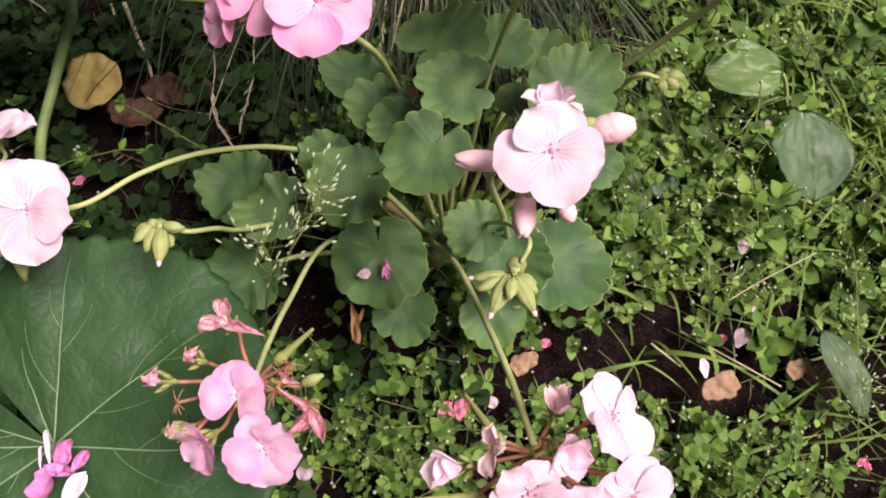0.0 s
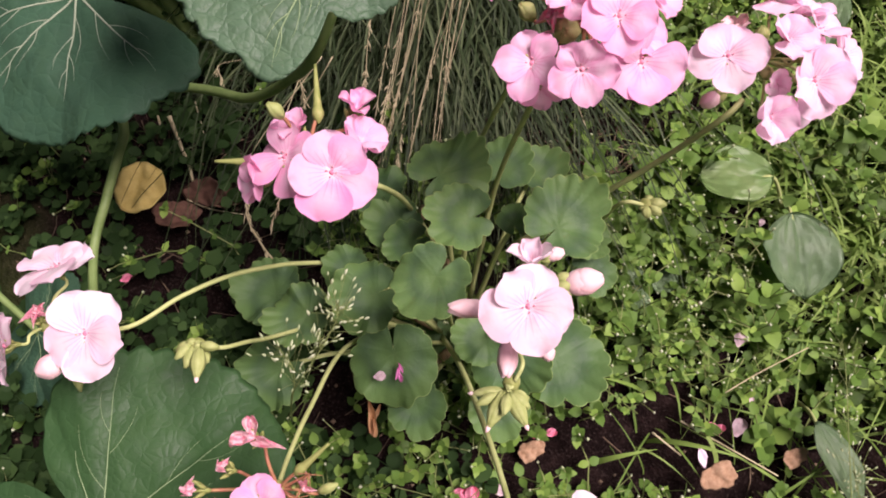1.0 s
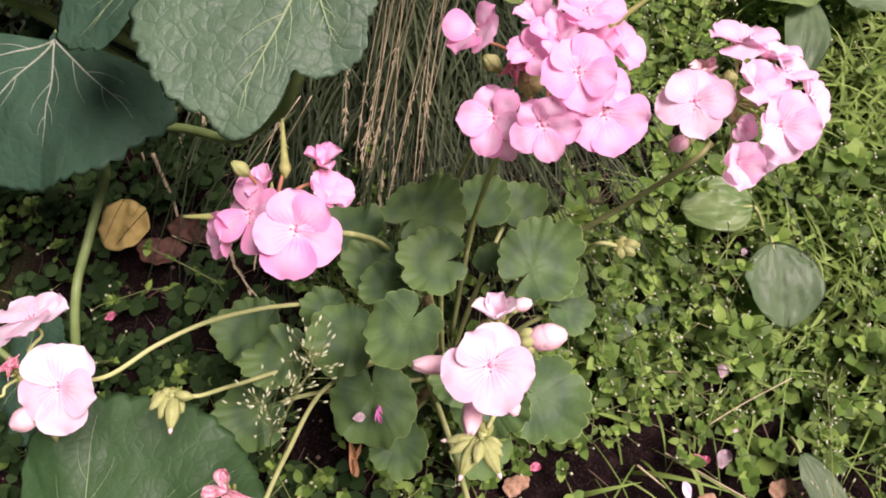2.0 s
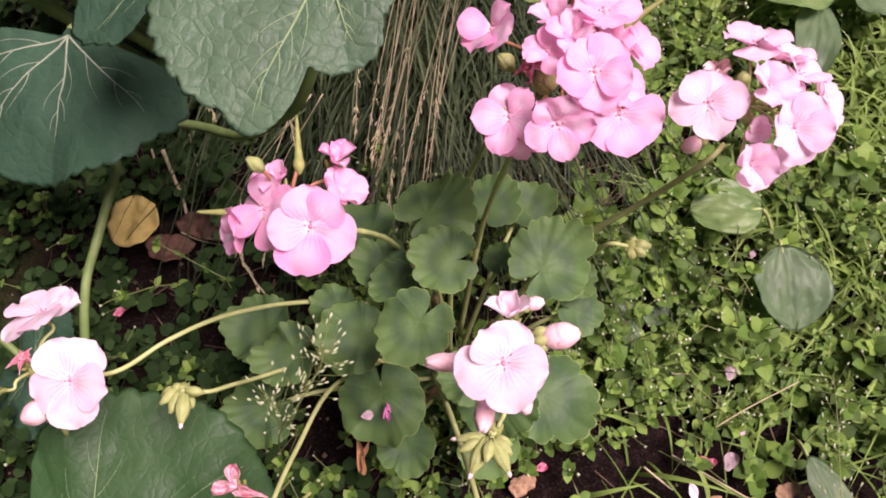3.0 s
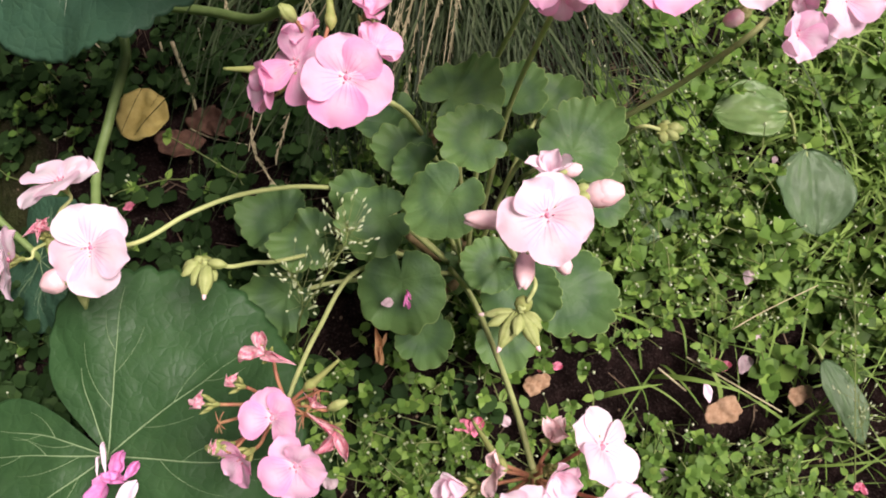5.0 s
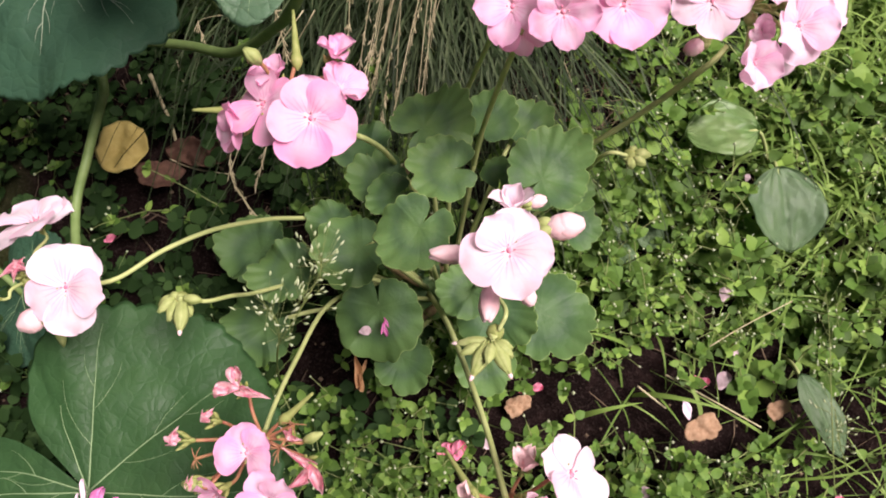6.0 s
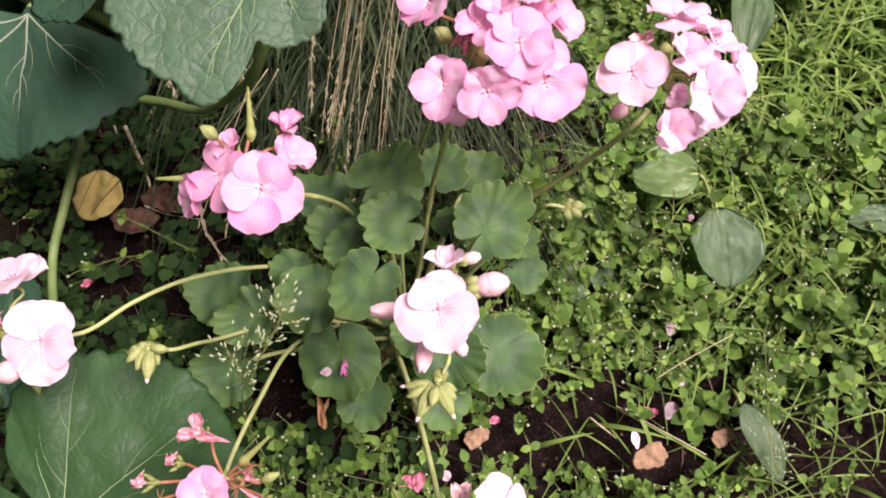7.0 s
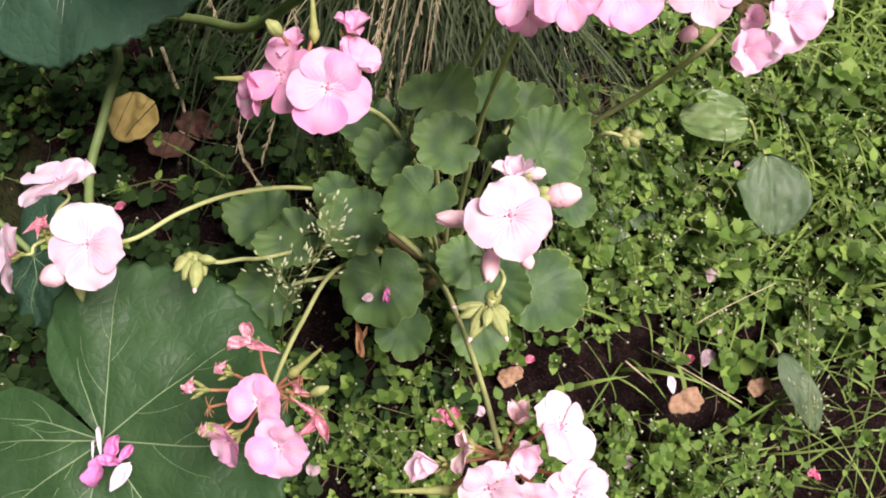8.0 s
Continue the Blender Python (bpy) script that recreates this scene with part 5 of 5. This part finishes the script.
fallen("fallen_petal", "pale pink petal fallen on the weeds", "petal", PALE_PETAL, 0.2652, 0.2214, 0.041, 0.0134, 10, 0.1, 0.1)
fallen("fallen_petal", "pale pink petal fallen on the weeds", "petal", WHITE_PETAL, 0.2197, 0.1154, 0.044, 0.0167, -15, 0.1, 0.1)
fallen("fallen_petal", "pale pink petal fallen on the weeds", "petal", PALE_PETAL, 0.2604, 0.1447, 0.024, 0.0173, 20, 0.1, 0.1)
fallen("fallen_petal", "pale pink petal fallen on the weeds", "petal", PALE_PETAL, 0.2717, 0.1713, 0.026, 0.0103, 80, 0.1, 0.1)
fallen("fallen_petal", "pale pink petal fallen on the weeds", "petal", RED_PETAL, 0.126, 0.3924, 0.061, 0.0087, 40, 0.1, 0.1)
fallen("fallen_petal", "pale pink petal fallen on the weeds", "petal", RED_PETAL, 0.3815, 0.3981, 0.036, 0.0111, 200, 0.1, 0.1)
fallen("fallen_petal", "pale pink petal fallen on the weeds", "petal", PALE_PETAL, 0.0444, 0.086, 0.066, 0.0114, 140, 0.1, 0.1)
fallen("fallen_petal", "pale pink petal fallen on the weeds", "petal", RED_PETAL, -0.3069, 0.273, 0.066, 0.0116, 60, 0.1, 0.1)
fallen("fallen_petal", "pale pink petal fallen on the weeds", "petal", PALE_PETAL, -0.0977, 0.034, 0.066, 0.0158, 200, 0.1, 0.1)
fallen("fallen_petal", "pale pink petal fallen on the weeds", "petal", PALE_PETAL, 0.1791, 0.0466, 0.036, 0.0125, 30, 0.1, 0.1)
fallen("fallen_petal", "pale pink petal fallen on the weeds", "petal", PALE_PETAL, 0.2951, 0.3318, 0.056, 0.0074, 20, 0.1, 0.1)
fallen("fallen_petal", "crumpled deep pink petal fallen on the weeds", "petal", RED_PETAL, 0.2425, 0.1422, 0.026, 0.0112, 30, 0.2, 0.2)
fallen("fallen_petal", "crumpled deep pink petal fallen on the weeds", "petal", RED_PETAL, 0.2372, 0.1449, 0.028, 0.0101, 140, 0.2, 0.2)
fallen("fallen_petal", "crumpled deep pink petal fallen on the weeds", "petal", RED_PETAL, 0.0159, 0.0792, 0.061, 0.0162, -40, 0.2, 0.2)
fallen("fallen_petal", "crumpled deep pink petal fallen on the weeds", "petal", RED_PETAL, 0.0207, 0.0797, 0.066, 0.017, 10, 0.2, 0.2)
fallen("fallen_petal", "crumpled deep pink petal fallen on the weeds", "petal", RED_PETAL, 0.0088, 0.081, 0.061, 0.0143, 60, 0.2, 0.2)
fallen("fallen_petal", "crumpled deep pink petal fallen on the weeds", "petal", RED_PETAL, 0.0899, 0.1356, 0.046, 0.0109, 70, 0.2, 0.2)
fallen("fallen_petal", "crumpled deep pink petal fallen on the weeds", "petal", RED_PETAL, 0.0751, 0.1345, 0.046, 0.009, 170, 0.2, 0.2)
fallen("fallen_petal", "crumpled deep pink petal fallen on the weeds", "petal", RED_PETAL, 0.3452, 0.0422, 0.026, 0.0096, 50, 0.2, 0.2)
fallen("fallen_petal", "crumpled deep pink petal fallen on the weeds", "petal", RED_PETAL, 0.3496, 0.0399, 0.026, 0.0086, 170, 0.2, 0.2)
fallen("fallen_petal", "withered magenta petal on a geranium leaf", "petal", PURPLE_SHRED, -0.0313, 0.1573, 0.178, 0.0108, 160, 0.3, 0.2)
fallen("fallen_petal", "withered magenta petal on a geranium leaf", "petal", PURPLE_SHRED, -0.0323, 0.1585, 0.18, 0.0107, 10, 0.3, 0.2)
fallen("fallen_petal", "withered magenta petal on a geranium leaf", "petal", PURPLE_SHRED, -0.03, 0.162, 0.18, 0.0083, -30, 0.3, 0.2)
fallen("fallen_petal", "pale lilac petal on a geranium leaf", "petal", PALE_PETAL, -0.0458, 0.1564, 0.178, 0.0091, 80, 0.1, 0.2)
fallen("fallen_petal", "magenta petal lying on the mallow leaf", "petal", PURPLE_PETAL, -0.1948, 0.0330, 0.249, 0.0195, 8, 0.15, 0.2)
fallen("fallen_petal", "magenta petal lying on the mallow leaf", "petal", PURPLE_PETAL, -0.1864, 0.0311, 0.249, 0.0135, 35, 0.4, 0.3)
fallen("fallen_petal", "magenta petal lying on the mallow leaf", "petal", PURPLE_PETAL, -0.2035, 0.0203, 0.247, 0.0215, 200, -0.2, 0.2)
fallen("fallen_petal", "magenta petal lying on the mallow leaf", "petal", PURPLE_PETAL, -0.1970, 0.0266, 0.250, 0.0160, 100, 0.1, 0.4)
fallen("fallen_petal", "slender whitish pink petal standing on the mallow leaf", "petal", WHITE_SHRED, -0.2023, 0.0382, 0.253, 0.0180, -14, 0.1, 0.5)
fallen("fallen_petal", "slender whitish pink petal standing on the mallow leaf", "petal", WHITE_SHRED, -0.2068, 0.0327, 0.250, 0.0120, -5, -0.1, 0.4)
fallen("fallen_petal", "white petal lying on the mallow leaf", "petal", WHITE_PETAL, -0.1882, 0.0165, 0.247, 0.0205, 32, 0.1, 0.2)

# Spots kept free round fallen leaves and petals.
CLEAR = [(0.316, 0.305, 0.028), (0.317, 0.272, 0.028), (0.266, 0.364, 0.027), (-0.3, 0.36, 0.032), (-0.27, 0.341, 0.029), (-0.223, 0.364, 0.031), (-0.249, 0.37, 0.029), (0.23, 0.1, 0.028), (0.308, 0.119, 0.013), (0.073, 0.121, 0.014), (0.265, 0.221, 0.014), (0.22, 0.115, 0.015), (0.26, 0.145, 0.016), (0.272, 0.171, 0.012), (0.126, 0.392, 0.011), (0.381, 0.398, 0.013), (0.044, 0.086, 0.013), (-0.307, 0.273, 0.013), (-0.098, 0.034, 0.015), (0.179, 0.047, 0.013), (0.295, 0.332, 0.011), (0.243, 0.142, 0.013), (0.237, 0.145, 0.012), (0.016, 0.079, 0.015), (0.021, 0.08, 0.016), (0.009, 0.081, 0.014), (0.09, 0.136, 0.012), (0.075, 0.135, 0.011), (0.345, 0.042, 0.012), (0.35, 0.04, 0.011)]


# ---- ground cover, all of it uncountable ----
BARE = [(0.115, 0.128, 0.095, 0.045), (0.290, 0.128, 0.100, 0.050), (0.425, 0.055, 0.125, 0.150), (-0.215, 0.385, 0.09, 0.05), (-0.38, 0.11, 0.13, 0.10), (0.27, 0.245, 0.025, 0.022), (0.085, 0.415, 0.10, 0.045), (-0.34, 0.62, 0.24, 0.12)]


def bare(x, y):
    """How bare the soil is at a place, 0 to 1."""
    if any((x - cx) ** 2 + (y - cy) ** 2 < 1.7 * r * r for cx, cy, r in CLEAR):
        return 1.0
    return max(math.exp(-((x - cx) / rx) ** 4 - ((y - cy) / ry) ** 4) for cx, cy, rx, ry in BARE)


def stuff(name, verts, faces, mats, label, category, slots=None):
    me = bpy.data.meshes.new(name)
    me.from_pydata(verts, [], faces)
    for mat in mats:
        me.materials.append(mat)
    if slots is not None:
        me.polygons.foreach_set("material_index", slots)
    me.polygons.foreach_set("use_smooth", [True] * len(me.polygons))
    return tagged(place(new(name, me), Matrix.Identity(4)), label, category, kind="stuff")


class Sheet:
    """Collects small leaves, stems and buds into one mesh."""

    ROWS = ((0.12, 0.25), (0.30, 0.38), (0.52, 0.42), (0.74, 0.33), (0.91, 0.16))
    LEAF = [(0, 0, 0)] + [(s * w, y - 0.03 * abs(s), 0.14 * w * abs(s) + 0.10 * y * (1 - y) - 0.06 * y ** 3) for y, w in ROWS for s in (-1, 0, 1)] + [(0, 1.03, -0.07)]
    FACES = [(0, 2, 1), (0, 3, 2)] + [(3 * k + i, 3 * k + i + 1, 3 * k + i + 4, 3 * k + i + 3) for k in range(4) for i in (1, 2)] + [(13, 14, 16), (14, 15, 16)]

    def __init__(self):
        self.v, self.f, self.m = [], [], []

    def leaf(self, p, ahead, up, size, width=1.0, mat=0, curl=1.0):
        ahead = ahead.normalized()
        side = ahead.cross(up).normalized()
        up = side.cross(ahead)
        k = len(self.v)
        for x, y, z in self.LEAF:
            self.v.append(tuple(p + size * (x * width * side + y * ahead + z * curl * up)))
        self.f += [tuple(k + i for i in f) for f in self.FACES]
        self.m += [mat] * len(self.FACES)

    def stem(self, line, r, mat=1):
        k = len(self.v)
        for p in line:
            for a in (0, 2.1, 4.2):
                self.v.append((p.x + r * math.cos(a), p.y + r * math.sin(a), p.z + 0.6 * r * math.sin(a + 1)))
        for i in range(len(line) - 1):
            for j in range(3):
                a, b = k + 3 * i + j, k + 3 * i + (j + 1) % 3
                self.f.append((a, b, b + 3, a + 3))
                self.m.append(mat)

    def bud(self, p, r, mat=2):
        k = len(self.v)
        for d in ((1, 0, 0), (-1, 0, 0), (0, 1, 0), (0, -1, 0), (0, 0, 1.5), (0, 0, -1.5)):
            self.v.append((p.x + r * d[0], p.y + r * d[1], p.z + r * d[2]))
        self.f += [(k + a, k + b, k + c) for a, b, c in ((0, 2, 4), (2, 1, 4), (1, 3, 4), (3, 0, 4), (2, 0, 5), (1, 2, 5), (3, 1, 5), (0, 3, 5))]
        self.m += [mat] * 8

    def blade(self, p, side_way, height, reach, width, mat=0, droop=0.4, steps=6, yaw=0.0):
        """A grass blade with a fold along its middle, rising and bending over."""
        out = Vector((math.cos(side_way), math.sin(side_way), 0))
        k = len(self.v)
        for i in range(steps + 1):
            f = i / steps
            c = p + out * reach * f ** 1.6 + Vector((0, 0, height * (f - droop * f ** 3))) + Vector((-out.y, out.x, 0)) * 0.35 * reach * math.sin(yaw) * f * f
            w = width * (1 - f ** 2.2) * (0.65 + 0.35 * min(4 * f, 1)) + 0.0001
            across = Vector((-out.y, out.x, 0.25 * math.sin(3 * f + yaw)))
            self.v += [tuple(c - w * across), tuple(c - Vector((0, 0, 0.25 * w))), tuple(c + w * across)]
        for i in range(steps):
            a = k + 3 * i
            self.f += [(a, a + 1, a + 4, a + 3), (a + 1, a + 2, a + 5, a + 4)]
            self.m += [mat, mat]


def chickweed():
    """Sprawling sprigs with pairs of small pointed leaves, rosettes at their tips and pale buds on hair-thin stalks."""
    rng = random.Random(21)
    sheet = Sheet()
    made = 0
    while made < 4500:
        x, y = rng.uniform(-0.75, 0.75), rng.uniform(-0.25, 0.85)
        if rng.random() < 0.96 * bare(x, y):
            continue
        outer = abs(x) > 0.56 or y < -0.08 or y > 0.70
        if outer and rng.random() < 0.15:
            continue
        clump = noise.noise((7 * x, 7 * y, 4.0)) + 0.6 * noise.noise((19 * x, 19 * y, 8.0))
        if rng.random() < 0.50 - 1.6 * clump:
            continue
        if -0.16 < x < 0.14 and y > 0.45:
            continue
        if rng.random() < 0.965 * min(max((-0.03 - x) / 0.10, 0), 1) * min(max((y - 0.10) / 0.10, 0), 1) * min(max((0.80 + x) / 0.2, 0), 1):
            continue
        if y < 0.15 and abs(x) < 0.56 and rng.random() < 0.34:
            continue
        lawn = min(max((x - 0.24) / 0.12, 0), 1) * min(max((y - 0.16) / 0.12, 0), 1)
        if rng.random() < 0.55 * lawn:
            continue
        made += 1
        z = soil_height(x, y)
        p = Vector((x, y, z))
        way = rng.uniform(0, 2 * math.pi)
        d = Vector((math.cos(way), math.sin(way), rng.uniform(0.6, 2.4))).normalized()
        tall = rng.uniform(0.7, 1.3) * (1.0 + 0.5 * clump)
        n = rng.randint(2, 4)
        broad = noise.noise((11 * x, 11 * y, 15.0)) > -0.10 and rng.random() < 0.7 and y > 0.16 and x > 0.05
        size0 = rng.uniform(0.0056, 0.0125) * (1.7 if broad else 1)
        line = [p.copy()]
        for k in range(n):
            d = (d + Vector((rng.gauss(0, 0.25), rng.gauss(0, 0.25), rng.gauss(-0.05, 0.2)))).normalized()
            if d.z < 0.1:
                d.z = 0.15
            p = p + d * 0.020 * tall * rng.uniform(0.7, 1.2)
            line.append(p.copy())
            turn = way + (k % 2) * 1.57 + rng.gauss(0, 0.3)
            side = Vector((math.cos(turn), math.sin(turn), 0))
            for s in (-1, 1):
                up = Vector((rng.gauss(0, 0.22), rng.gauss(-0.12, 0.22), 1)).normalized()
                sz = size0 * rng.uniform(0.75, 1.15) * (0.75 + 0.25 * (k + 1) / n)
                sheet.leaf(p, s * side + Vector((0, 0, rng.uniform(-0.1, 0.35))), up, sz * 1.08, rng.uniform(0.68, 0.98) * (1.15 if broad else 1))
        for k in range(4):
            turn = way + 0.8 + 1.57 * k + rng.gauss(0, 0.2)
            up = Vector((rng.gauss(0, 0.2), rng.gauss(-0.05, 0.2), 1)).normalized()
            sheet.leaf(p + Vector((0, 0, 0.001)), Vector((math.cos(turn), math.sin(turn), rng.uniform(0.3, 0.9))), up, size0 * rng.uniform(0.55, 0.9), 1.0)
        if rng.random() < 0.72:
            for k in range(rng.randint(1, 2)):
                q = p + Vector((rng.gauss(0, 0.012), rng.gauss(0, 0.012), rng.uniform(0.006, 0.028)))
                sheet.stem([p, p.lerp(q, 0.5) + Vector((0, 0, 0.002)), q], 0.00045)
                sheet.bud(q, rng.uniform(0.0010, 0.0020))
        sheet.stem(line, 0.0007)
    stuff("chickweed", sheet.v, sheet.f, [CHICKWEED, WEED_STEM, WEED_BUD], "low green chickweed sprawling over the soil", "weeds", sheet.m)


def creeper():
    """Low creeping weed on the mallow's side: pairs of small round leaves on thin runners, coloured dark in place of
    shade.
    """
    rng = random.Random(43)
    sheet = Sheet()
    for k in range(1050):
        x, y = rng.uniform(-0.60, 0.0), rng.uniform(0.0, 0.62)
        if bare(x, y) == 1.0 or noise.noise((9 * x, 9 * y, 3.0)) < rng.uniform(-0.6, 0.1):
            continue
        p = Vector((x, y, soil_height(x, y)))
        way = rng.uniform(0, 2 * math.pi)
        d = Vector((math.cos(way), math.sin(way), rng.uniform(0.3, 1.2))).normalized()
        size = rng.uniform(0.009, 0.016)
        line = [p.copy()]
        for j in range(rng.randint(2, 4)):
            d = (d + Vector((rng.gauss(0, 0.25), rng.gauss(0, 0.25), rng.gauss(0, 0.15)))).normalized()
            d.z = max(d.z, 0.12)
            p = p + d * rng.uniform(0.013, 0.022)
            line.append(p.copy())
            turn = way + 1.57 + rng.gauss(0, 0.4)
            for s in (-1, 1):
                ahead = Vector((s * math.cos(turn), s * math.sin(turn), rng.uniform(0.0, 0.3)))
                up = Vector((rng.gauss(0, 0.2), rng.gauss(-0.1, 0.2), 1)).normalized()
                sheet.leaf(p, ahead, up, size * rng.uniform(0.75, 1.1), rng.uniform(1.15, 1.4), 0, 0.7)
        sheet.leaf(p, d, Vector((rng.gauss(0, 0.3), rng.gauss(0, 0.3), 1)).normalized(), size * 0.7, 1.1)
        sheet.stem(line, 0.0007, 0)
    stuff("creeping_weed", sheet.v, sheet.f, [SHADED_CREEPER], "creeping weed with small round leaves, darkened for the shade", "weeds", sheet.m)


def lawn():
    rng = random.Random(5)
    sheet = Sheet()
    for k in range(10000):
        x, y = rng.uniform(0.10, 0.85), rng.uniform(-0.1, 0.95)
        edge = min(max((x - 0.22) / 0.15, 0), 1) * min(max((y - 0.12) / 0.2, 0), 1) + 0.10 + 0.5 * (y > 0.55)
        if rng.random() > edge or rng.random() < 0.9 * bare(x, y):
            continue
        tuft = noise.noise((8 * x, 8 * y, 9.0))
        if rng.random() < 0.2 - tuft:
            continue
        p = Vector((x, y, soil_height(x, y)))
        h = rng.uniform(0.03, 0.10)
        sheet.blade(p, rng.uniform(0, 6.28), h, rng.uniform(0.02, 0.105), rng.uniform(0.0011, 0.0028), 0, rng.uniform(0.3, 0.9), 6, rng.uniform(0, 6))
    for k in range(170):
        x, y = rng.uniform(0.17, 0.60), rng.uniform(-0.04, 0.42)
        sheet.blade(Vector((x, y, soil_height(x, y))), rng.uniform(0, 6.28), rng.uniform(0.03, 0.07), rng.uniform(0.05, 0.16), rng.uniform(0.0005, 0.0014), 0, rng.uniform(0.3, 1.0), 7, rng.uniform(0, 6))
    stuff("lawn_grass", sheet.v, sheet.f, [LAWN], "bright green lawn grass at the bed's edge", "grass", sheet.m)


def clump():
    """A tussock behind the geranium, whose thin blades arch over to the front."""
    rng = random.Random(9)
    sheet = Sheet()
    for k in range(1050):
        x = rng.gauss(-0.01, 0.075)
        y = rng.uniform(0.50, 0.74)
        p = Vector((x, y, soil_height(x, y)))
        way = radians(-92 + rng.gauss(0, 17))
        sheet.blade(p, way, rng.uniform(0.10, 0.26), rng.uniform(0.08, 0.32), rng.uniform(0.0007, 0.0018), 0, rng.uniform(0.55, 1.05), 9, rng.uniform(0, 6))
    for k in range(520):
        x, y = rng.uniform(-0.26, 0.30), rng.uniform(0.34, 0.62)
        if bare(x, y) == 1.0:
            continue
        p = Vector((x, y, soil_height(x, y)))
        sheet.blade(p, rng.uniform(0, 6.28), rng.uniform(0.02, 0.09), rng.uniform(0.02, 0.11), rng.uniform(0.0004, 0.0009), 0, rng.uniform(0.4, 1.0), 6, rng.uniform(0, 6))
    # Dark blades over the far left soil, put there to deepen its shade.
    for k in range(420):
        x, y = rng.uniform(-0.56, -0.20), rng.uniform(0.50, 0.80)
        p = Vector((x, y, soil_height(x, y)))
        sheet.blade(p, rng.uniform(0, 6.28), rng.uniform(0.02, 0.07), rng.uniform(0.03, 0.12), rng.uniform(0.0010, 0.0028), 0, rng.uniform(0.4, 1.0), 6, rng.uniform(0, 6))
    stuff("clump_grass", sheet.v, sheet.f, [SHADED_CLUMP], "tussock of thin green grass behind the geranium, darkened for its shade", "grass", sheet.m)


def litter():
    rng = random.Random(13)
    sheet = Sheet()
    for k in range(420):
        if rng.random() < 0.5:
            x, y = rng.gauss(-0.2, 0.1), rng.gauss(0.38, 0.06)
        else:
            x, y = rng.uniform(-0.5, 0.5), rng.uniform(-0.05, 0.6)
        if bare(x, y) == 1.0:
            continue
        z = soil_height(x, y) + 0.002
        way, length = rng.uniform(0, 3.14), rng.uniform(0.008, 0.06)
        a = Vector((x, y, z))
        b = a + Vector((length * math.cos(way), length * math.sin(way), rng.uniform(0, 0.012)))
        sheet.stem([a, a.lerp(b, 0.5) + Vector((rng.gauss(0, 0.002), 0, 0.001)), b], rng.uniform(0.0003, 0.0009), 0)
    for k in range(130):
        x, y = rng.gauss(0.10, 0.05), rng.gauss(0.41, 0.03)
        a = Vector((x, y, soil_height(x, y) + 0.004))
        way = rng.uniform(0, 6.28)
        b = a + Vector((0.05 * math.cos(way), 0.05 * math.sin(way), rng.uniform(0.0, 0.04)))
        sheet.stem([a, a.lerp(b, 0.5) + Vector((0, 0, 0.006)), b], rng.uniform(0.0003, 0.0006), 0)
    for k in range(700):
        x, y = rng.uniform(-0.6, 0.6), rng.uniform(-0.1, 0.6)
        sheet.bud(Vector((x, y, soil_height(x, y))), rng.uniform(0.0008, 0.003), 0)
    stuff("plant_litter", sheet.v, sheet.f, [TWIG], "dry stems and crumbs of soil littering the bed", "litter", sheet.m)


def outskirts():
    """Coarser grass round the bed, thinning out into the turf."""
    rng = random.Random(31)
    sheet = Sheet()
    made = 0
    while made < 16000:
        turn, d = rng.uniform(0, 2 * math.pi), 0.46 + 2.6 * rng.random() ** 2.2
        x, y = d * math.cos(turn), 0.3 + d * math.sin(turn)
        if max(abs(x), abs(y - 0.3)) < 0.56 + 0.12 * noise.noise((3 * x, 3 * y, 5.0)) or noise.noise((4 * x, 4 * y, 2.0)) < rng.uniform(-0.6, 0.0):
            continue
        made += 1
        sheet.blade(Vector((x, y, soil_height(x, y) - 0.003)), rng.uniform(0, 6.28), rng.uniform(0.03, 0.10), rng.uniform(0.02, 0.09), rng.uniform(0.0015, 0.0034), 0, rng.uniform(0.3, 0.9), 4, rng.uniform(0, 6))
    stuff("turf", sheet.v, sheet.f, [LAWN], "green grass growing round the flower bed", "grass", sheet.m)


chickweed()
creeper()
lawn()
outskirts()
clump()
litter()
